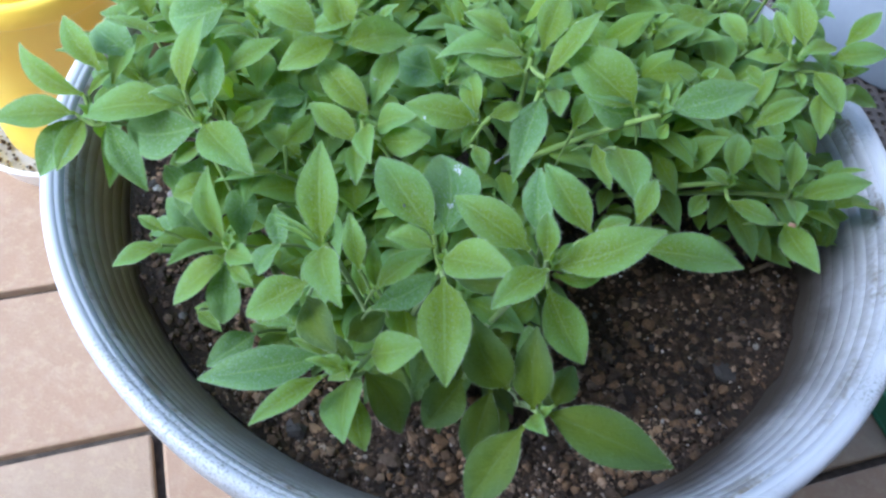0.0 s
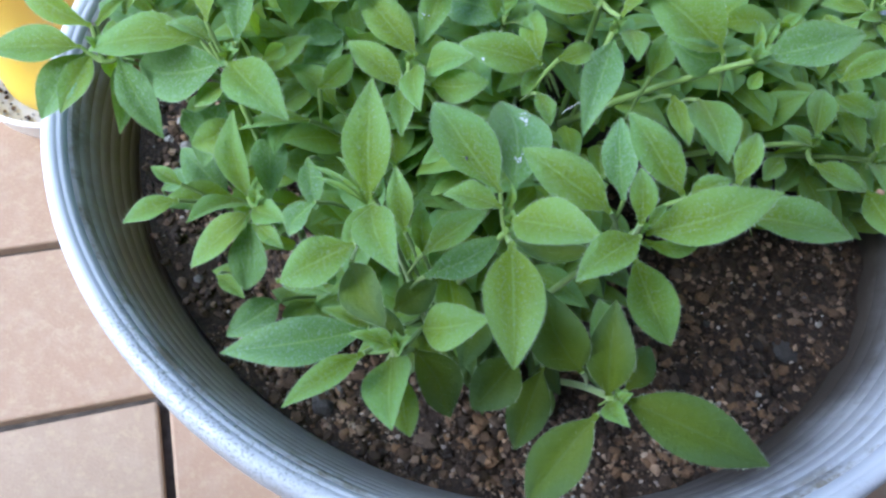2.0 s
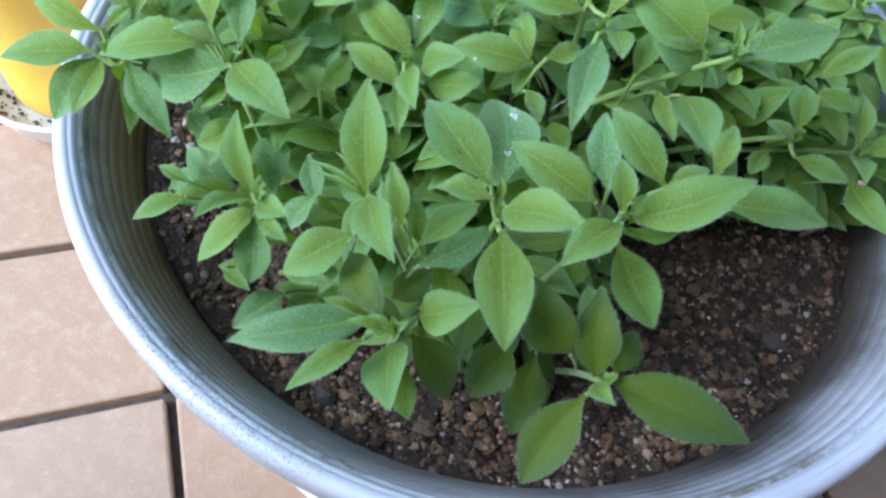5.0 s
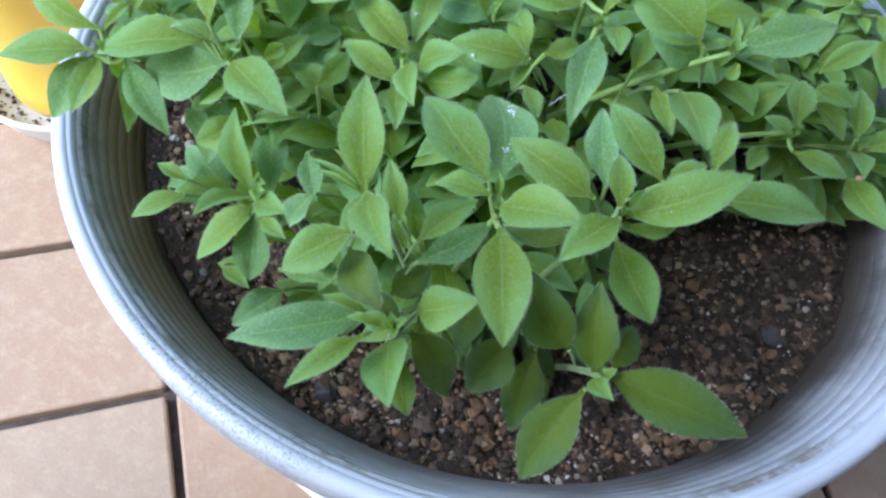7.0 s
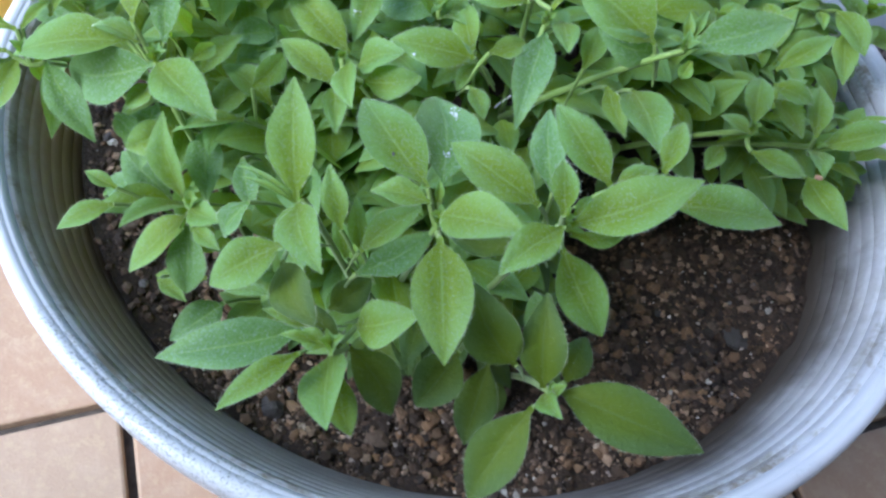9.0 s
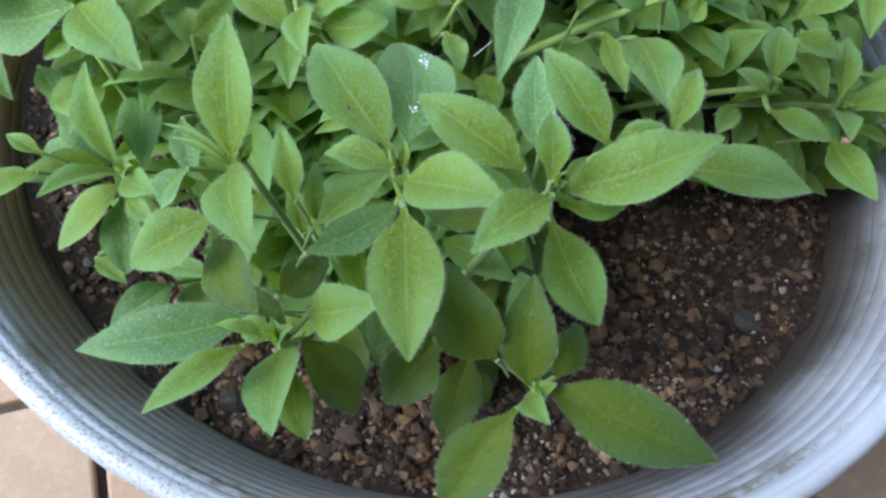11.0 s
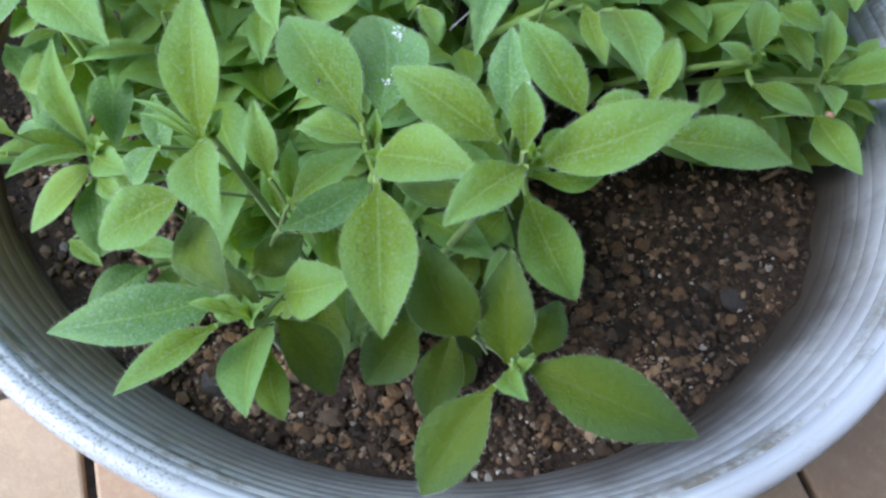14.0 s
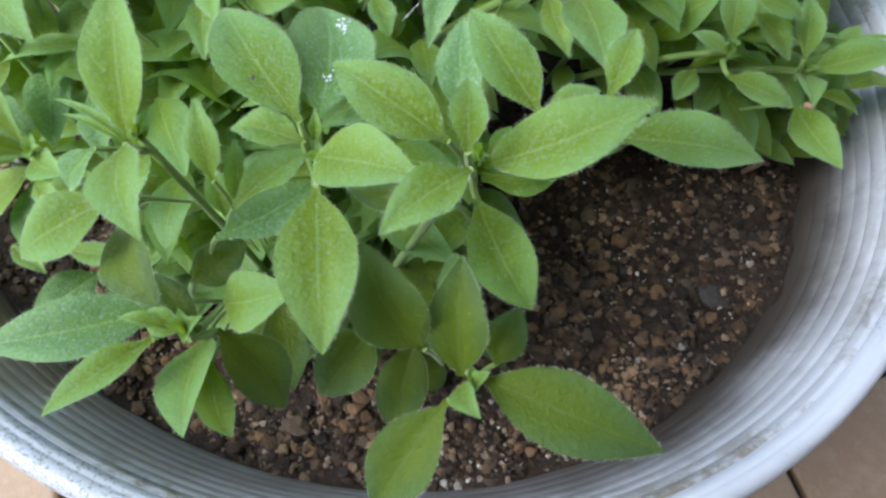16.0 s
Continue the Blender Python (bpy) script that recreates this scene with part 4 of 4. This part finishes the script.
leaves_on(stem, (0.099, 0.010, 0.223), [
    (2.5, -0.2, -5.4, -140, 1, 11.2, 5.3, -12, 0, 0.07, 0.02),
    (-13.7, 1.7, -4.5, -73, -2, 9.2, 4.9, 19, 0, 0.07, -0.01)])
shoot(petunia, (-0.081, -0.064, 0.237), [
    (-7.5, 13.0, -16.8, -105, -31, 17.1, 9.3, -7, 1),
    (14.7, 4.9, -11.3, -177, -10, 15.7, 4.6, -8, 0),
    (-16.2, 8.2, -16.2, -49, -19, 9.7, 5.7, 4, 1),
    (3.7, 16.3, -15.6, -68, -26, 13.6, 7.0, 0, 0),
    (-33.3, 18.9, -12.1, -79, -22, 18.8, 6.4, -29, 1, 0.08, 0.03)])

# further shoots at the back of the bush, built alike
back_rng = random.Random(31)


def rosette(node, spread, count):
    """Leaves in crossed pairs, the lower ones longer and flatter."""
    rows = []
    turn = back_rng.uniform(0, 90)
    for n in range(count):
        low = n // 2 / max(1, count // 2 - 1)
        length = spread * (1.0 - 0.55 * (1 - low)) * back_rng.uniform(0.85, 1.15)
        rows.append((0, 0, -9 * low, turn + 180 * (n % 2) + 90 * (n // 2 % 2) + back_rng.uniform(-20, 20), 48 - 50 * low + back_rng.uniform(-12, 12),
                     length, length * back_rng.uniform(0.42, 0.54), back_rng.uniform(-10, 10), int(low > 0.8 and back_rng.random() < 0.35)))
    return rows


TAKEN = [(-0.023, -0.101), (-0.002, -0.106), (-0.042, -0.119), (-0.077, -0.078), (-0.084, -0.058), (-0.114, -0.053), (-0.049, -0.095), (-0.044, -0.053),
         (0.001, -0.047), (0.030, -0.057), (0.063, -0.049), (0.090, -0.041), (0.099, 0.010)]
for n in range(260):
    x, y = back_rng.uniform(-0.115, 0.112), back_rng.uniform(-0.062, 0.095)
    if math.hypot(x, y) > 0.125 or (x < -0.035 and y < -0.03) or (x > 0.015 and y < -0.026) or any(math.hypot(x - p, y - q) < 0.0175 for p, q in TAKEN):
        continue
    TAKEN.append((x, y))
    lift = 0.243 - 0.40 * max(0.0, x - 0.02) - 0.9 * max(0.0, -x - 0.075) ** 1.2 - 0.25 * max(0.0, y - 0.03)
    shoot(petunia, (x, y, lift + back_rng.uniform(-0.008, 0.006)), rosette((x, y), back_rng.uniform(13, 21) * (0.8 if x > 0.04 else 1.0), back_rng.choice((6, 8, 8))), root=(x * 0.75, y * 0.7 + 0.012, SOIL_Z - 0.004))
# shoots that hang out over the rim
for x, y, z in ((-0.119, -0.022, 0.229), (-0.113, 0.004, 0.232), (-0.127, 0.020, 0.226), (-0.122, 0.045, 0.226), (0.108, 0.034, 0.226), (0.118, 0.052, 0.222), (0.100, 0.056, 0.231), (0.123, 0.016, 0.216), (0.086, 0.080, 0.230), (0.074, 0.100, 0.230), (0.052, 0.113, 0.230), (0.101, 0.078, 0.226), (0.112, 0.066, 0.222), (0.028, 0.122, 0.228)):
    shoot(petunia, (x, y, z), rosette((x, y), back_rng.uniform(15, 21), 8), root=(x * 0.85, y * 0.85, SOIL_Z - 0.004))

# leaves in the shade of the canopy, joined
fill_rng = random.Random(21)


def canopy(x, y):
    """Height of the leaf canopy over the planter."""
    return 0.243 - 0.40 * max(0.0, x - 0.02) - 0.9 * max(0.0, -x - 0.075) ** 1.2 - 0.35 * max(0.0, -y - 0.085) - 0.25 * max(0.0, y - 0.03)


def bare(x, y):
    """Open soil at the front and on the sunny side of the planter."""
    return (x > 0.012 and y < -0.040) or y < -0.086 or (x < -0.05 and y < -0.10) or x < -0.105 or (x < -0.08 and y < -0.055)

def lay_leaf(x, y, z, length, out, rise, roll, store):
    """One leaf added to a joined mesh: corners, faces and blade coordinates."""
    verts, faces, uvs = store
    bm = blade(length, length * fill_rng.uniform(0.42, 0.55), fill_rng.uniform(0.03, 0.1), fill_rng.uniform(0.1, 0.35), 0.25, fill_rng.uniform(0, 50))
    m = leaf_pose((x, y, z), out, rise, roll)
    layer = bm.loops.layers.uv["blade"]
    base = len(verts)
    bm.verts.index_update()
    verts += [tuple(m @ v.co) for v in bm.verts]
    for f in bm.faces:
        faces.append([base + v.index for v in f.verts])
        uvs += [c for loop in f.loops for c in loop[layer].uv]
    bm.free()


def joined_leaves(name, label, store, mat):
    verts, faces, uvs = store
    me = bpy.data.meshes.new(name)
    me.from_pydata(verts, [], faces)
    me.uv_layers.new(name="blade").data.foreach_set("uv", uvs)
    me.materials.append(mat)
    me.polygons.foreach_set("use_smooth", [True] * len(me.polygons))
    ob = new(name, me)
    ob.parent = petunia
    tagged(ob, label, kind="stuff")


inner_store = ([], [], [])
for n in range(3150):
    x, y = fill_rng.uniform(-0.125, 0.125), fill_rng.uniform(-0.115, 0.115)
    if n > 2450:
        x, y = fill_rng.uniform(-0.06, 0.105), fill_rng.uniform(-0.036, 0.055)
    elif n > 1750:
        x, y = fill_rng.uniform(-0.058, 0.006), fill_rng.uniform(-0.078, -0.035)
    if math.hypot(x, y) > 0.128 or bare(x, y):
        continue
    top = canopy(x, y)
    z = SOIL_Z + 0.012 + (top - 0.010 - SOIL_Z - 0.012) * fill_rng.random() ** 0.7
    if 1750 < n <= 2450:
        z = SOIL_Z + 0.010 + 0.045 * fill_rng.random()
    elif x < -0.035 and y < -0.02:
        if y < -0.085 or x < -0.085:
            continue
        z = SOIL_Z + 0.008 + 0.03 * fill_rng.random() + (0.034 if y > -0.06 else 0.0)
    elif n > 2450:
        z = top - 0.009 - 0.018 * fill_rng.random()
    elif y > -0.03:
        z = top - 0.006 - 0.04 * fill_rng.random() ** 1.5
    out = math.degrees(math.atan2(y + 0.02, x)) + fill_rng.gauss(0, 70)
    lay_leaf(x, y, z, fill_rng.uniform(0.011, 0.021), out, fill_rng.gauss(5, 25), fill_rng.gauss(0, 18), inner_store)
# the closed canopy on the open side of the terrace
for n in range(330):
    x, y = fill_rng.uniform(-0.092, -0.022), fill_rng.uniform(-0.066, 0.03)
    if x < -0.058 and y < -0.04:
        continue
    z = 0.206 + 0.026 * fill_rng.random() ** 0.8 - 0.25 * max(0.0, -y - 0.045) - (0.006 if y < -0.04 else 0.0)
    out = math.degrees(math.atan2(y + 0.02, x)) + fill_rng.gauss(0, 60)
    lay_leaf(x, y, z, fill_rng.uniform(0.013, 0.022), out, fill_rng.gauss(8, 22), fill_rng.gauss(0, 16), inner_store)
# and along the far rim
for n in range(420):
    a, r = radians(fill_rng.uniform(12, 140)), fill_rng.uniform(0.098, 0.142)
    x, y = r * math.cos(a), r * math.sin(a)
    z = canopy(x, y) - 0.016 + 0.014 * fill_rng.random() - 0.35 * max(0.0, r - 0.12)
    lay_leaf(x, y, z, fill_rng.uniform(0.012, 0.020), math.degrees(a) + fill_rng.gauss(0, 45), fill_rng.gauss(-5, 20), fill_rng.gauss(0, 16), inner_store)
joined_leaves("inner_foliage", "shaded leaves inside the bush", inner_store, LEAF_MANY)

# leaves low down at the front of the bush, canopy shade painted as a dark tone
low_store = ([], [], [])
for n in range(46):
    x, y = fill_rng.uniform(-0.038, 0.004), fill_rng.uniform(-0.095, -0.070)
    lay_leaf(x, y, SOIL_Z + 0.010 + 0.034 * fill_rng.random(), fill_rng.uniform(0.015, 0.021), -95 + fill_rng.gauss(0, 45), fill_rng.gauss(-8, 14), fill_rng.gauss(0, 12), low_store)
joined_leaves("lower_foliage", "dark green leaves near the soil, with shade painted in", low_store, LEAF_SHADED_MANY)

# ---- small things on the leaves ----
def crumb(name, label, at, size, mat, stretch=(1, 1, 1)):
    bm = bmesh.new()
    bmesh.ops.create_icosphere(bm, subdivisions=2, radius=size)
    for v in bm.verts:
        f = 1 + 0.5 * noise.noise(v.co / size * 1.4 + Vector(at) * 300)
        v.co = Vector((v.co.x * stretch[0] * f, v.co.y * stretch[1] * f, v.co.z * stretch[2] * f))
    bmesh.ops.translate(bm, verts=bm.verts, vec=at)
    return tagged(part(name, bm, mat), label, "dirt")


fleck_rng = random.Random(17)


def residue(at, spread, slope, count):
    """Dried white residue: a few thin flakes close together on one leaf."""
    bm = bmesh.new()
    for n in range(count):
        dx, dy = fleck_rng.gauss(0, spread * 0.5), fleck_rng.gauss(0, spread)
        size = fleck_rng.uniform(0.00006, 0.00022)
        flake = bmesh.ops.create_icosphere(bm, subdivisions=1, radius=size)["verts"]
        bmesh.ops.scale(bm, verts=flake, vec=(fleck_rng.uniform(0.6, 1.6), fleck_rng.uniform(0.6, 1.8), 0.35))
        bmesh.ops.translate(bm, verts=flake, vec=(at[0] + dx, at[1] + dy, at[2] + slope * dy))
    tagged(part("fleck", bm, FLECK), "white flecks of dried residue on a leaf", "dirt")


residue((-0.0201, -0.0758, 0.2521), 0.0010, 0.0, 26)
residue((-0.0222, -0.0880, 0.2536), 0.0010, 0.0, 9)
residue((-0.0283, -0.0585, 0.2503), 0.0005, 0.0, 9)
residue((-0.0414, -0.0430, 0.2477), 0.0012, 0.0, 12)
crumb("speck", "tiny dark speck of dirt on a leaf", (-0.0324, -0.0907, 0.2556), 0.00035, DARKNET, (0.7, 1.4, 0.5))
crumb("scrap", "dry pinkish-brown scrap caught on a leaf", (0.0827, -0.0580, 0.2190), 0.0009, BARK, (1.3, 0.9, 0.7))
tagged(smooth(part("twig", tube([(0.103, -0.0325, 0.158), (0.107, -0.031, 0.1595), (0.110, -0.0293, 0.159), (0.113, -0.0288, 0.158)], [0.0008, 0.001, 0.0008, 0.0005]), STONE_MATS["t"])),
       "pale dry twig lying on the soil", "twig")
tagged(part("thread", tube([(-0.0100, -0.0661, 0.2443), (-0.0088, -0.0672, 0.2476), (-0.0078, -0.0684, 0.2506)], [0.00006] * 3, 5), FLECK), "fine white spider thread between two leaves", "thread")

# ---- neighbours ----
yellow_pot = new("plant_pot")
tagged(yellow_pot, "small yellow plastic plant pot standing in a white saucer", "flower pot")
yp = Vector((-0.239, 0.156, 0.008))
smooth(part("wall", lathe([(0.0, 0.0), (0.038, 0.0), (0.040, 0.002), (0.046, 0.110), (0.0487, 0.111), (0.0445, 0.1125), (0.038, 0.008), (0.0, 0.008)], 72), YELLOW, yellow_pot))
smooth(part("rim", lathe([(0.0489, 0.1105), (0.0515, 0.1115), (0.0535, 0.114), (0.0540, 0.124), (0.0525, 0.127), (0.0500, 0.1265), (0.0447, 0.113), (0.0489, 0.1105)], 72), YELLOW, yellow_pot))
yellow_pot.matrix_basis = Matrix.Translation(yp)
dish = new("saucer")
tagged(dish, "white plastic saucer with spilled soil under the yellow pot", "saucer")
smooth(part("dish", lathe([(0.0, 0.0), (0.050, 0.0), (0.053, 0.002), (0.061, 0.023), (0.064, 0.025), (0.063, 0.027), (0.060, 0.025), (0.052, 0.006), (0.0, 0.006)], 72), WHITE, dish))
dish.matrix_basis = Matrix.Translation((yp.x, yp.y, 0))

# spilled soil lying in the small saucer
spill_rng = random.Random(8)
verts, faces = [], []
for n in range(260):
    r, a = spill_rng.uniform(0.040, 0.056), spill_rng.uniform(0, 2 * math.pi)
    size = 0.0006 + 0.0018 * spill_rng.random() ** 2
    pts, fcs = shapes[spill_rng.randrange(24)]
    at = Vector((yp.x + r * math.cos(a), yp.y + r * math.sin(a), 0.007 + max(0.0, r - 0.05) * 1.8 + size * 0.5))
    base = len(verts)
    verts += [tuple(at + p * size) for p in pts]
    faces += [[base + i for i in f] for f in fcs]
me = bpy.data.meshes.new("spilled_soil")
me.from_pydata(verts, [], faces)
me.materials.append(GRIT)
tagged(new("spilled_soil", me), "loose soil crumbs spilled in the small saucer", "soil", kind="stuff")

# dark mesh tray behind the planter
tray = new("mesh_tray")
tagged(tray, "dark plastic mesh tray with small square holes", "tray")
tx, ty, tz, pitch, nx, ny = 0.245, 0.105, 0.045, 0.0078, 34, 28
for k in range(nx + 1):
    part("slat", box(tx + k * pitch - 0.0017, ty, tz - 0.003, tx + k * pitch + 0.0017, ty + ny * pitch, tz), DARKNET, tray)
for k in range(ny + 1):
    part("slat", box(tx, ty + k * pitch - 0.0017, tz - 0.0034, tx + nx * pitch, ty + k * pitch + 0.0017, tz - 0.0004), DARKNET, tray)
for x0, y0, x1, y1 in ((tx - 0.006, ty - 0.006, tx + nx * pitch + 0.006, ty - 0.002), (tx - 0.006, ty + ny * pitch + 0.002, tx + nx * pitch + 0.006, ty + ny * pitch + 0.006),
                       (tx - 0.006, ty - 0.002, tx - 0.002, ty + ny * pitch + 0.002), (tx + nx * pitch + 0.002, ty - 0.002, tx + nx * pitch + 0.006, ty + ny * pitch + 0.002)):
    part("side", box(x0, y0, 0.0, x1, y1, tz + 0.006, 0.0008, 1), DARKNET, tray)

# grey-blue bucket standing on the tray
bucket = new("bucket")
tagged(bucket, "grey-blue plastic bucket standing on the mesh tray", "bucket")
smooth(part("wall", lathe([(0.0, 0.0), (0.075, 0.0), (0.078, 0.003), (0.098, 0.170), (0.0955, 0.172), (0.076, 0.006), (0.0, 0.006)], 72), GREYBLUE, bucket))
smooth(part("rim", lathe([(0.0982, 0.1705), (0.103, 0.172), (0.104, 0.180), (0.101, 0.182), (0.0965, 0.179), (0.0957, 0.1725), (0.0982, 0.1705)], 72), GREYBLUE, bucket))
bucket.matrix_basis = Matrix.Translation((0.345, 0.275, tz))

# flat green tray beside the planter
green_tray = new("seed_tray")
tagged(green_tray, "flat green plastic tray lying on the tiles", "tray")
part("base", box(-0.09, -0.06, 0.0, 0.09, 0.06, 0.004, 0.001, 1), GREEN, green_tray)
for x0, y0, x1, y1 in ((-0.09, -0.06, 0.09, -0.057), (-0.09, 0.057, 0.09, 0.06), (-0.09, -0.057, -0.087, 0.057), (0.087, -0.057, 0.09, 0.057)):
    part("side", box(x0, y0, 0.004, x1, y1, 0.018, 0.0008, 1), GREEN, green_tray)
green_tray.matrix_basis = Matrix.Translation((0.325, 0.045, 0.001)) @ Matrix.Rotation(radians(16.5), 4, "Z")

# ---- floor tiles ----
tile_meshes = []
for k, (w, d) in enumerate(((0.0924, 0.0924), (0.0990, 0.0924))):
    bm = box(-w / 2 - 0.0018, -d / 2 + 0.0018, -0.010, w / 2 - 0.0018, d / 2 + 0.0018, 0.0, 0.0016, 2)
    me = bpy.data.meshes.new("tile")
    bm.to_mesh(me)
    bm.free()
    me.materials.append(TILE)
    tile_meshes.append(me)
turn = radians(FLOOR_TURN)
ux, uy = Vector((math.cos(turn), math.sin(turn), 0)), Vector((-math.sin(turn), math.cos(turn), 0))
columns = [(-0.150 - 0.0971 * (k + 0.5), 0) for k in range(5)] + [(-0.150 + 0.1037 * (k + 0.5), 1) for k in range(3)] + [(0.161 + 0.0971 * (k + 0.5), 0) for k in range(5)]
tile_rng = random.Random(3)
for u, kind in columns:
    shift = -0.0036 if u < 0.161 else -0.0145
    for k in range(-4, 8):
        ob = new("tile", tile_meshes[kind])
        ob.parent = floor
        spot = ux * u + uy * (shift + 0.0971 * (k + 0.5))
        ob.matrix_basis = Matrix.Translation((spot.x, spot.y, tile_rng.uniform(-0.0006, 0.0))) @ Matrix.Rotation(turn + radians(tile_rng.uniform(-0.3, 0.3)), 4, "Z")

# the rest of the terrace, too far out to tell its tiles apart, joined
verts, faces = [], []
near = [u for u, kind in columns]
rest = [-0.150 - 0.0971 * (k + 0.5) for k in range(5, 26)] + [u for u in near] + [0.161 + 0.0971 * (k + 0.5) for k in range(5, 12)]
for u in rest:
    shift = -0.0036 if u < 0.161 else -0.0145
    half = 0.0498 if -0.150 < u < 0.161 else 0.0465
    for k in range(-26, 36):
        if u in near and -4 <= k < 8:
            continue
        spot = ux * u + uy * (shift + 0.0971 * (k + 0.5))
        if not (-2.4 < spot.x < 0.62 and -2.4 < spot.y < 3.4):
            continue
        base = len(verts)
        for z, inset in ((-0.009, 0.0), (-0.002, 0.0), (0.0, 0.002)):
            for a, b in ((-1, -1), (1, -1), (1, 1), (-1, 1)):
                verts.append(tuple(spot + ux * a * (half - inset) + uy * b * (0.0465 - inset) + ux * -0.0018 + uy * 0.0018 + Vector((0, 0, z - 0.0003))))
        for ring in (0, 4):
            faces += [[base + ring + c, base + ring + (c + 1) % 4, base + ring + 4 + (c + 1) % 4, base + ring + 4 + c] for c in range(4)]
        faces.append([base + 8 + c for c in range(4)])
me = bpy.data.meshes.new("paving")
me.from_pydata(verts, [], faces)
me.materials.append(TILE)
paving = new("paving", me)
paving.parent = floor
tagged(paving, "terracotta tiles across the rest of the terrace", kind="stuff")
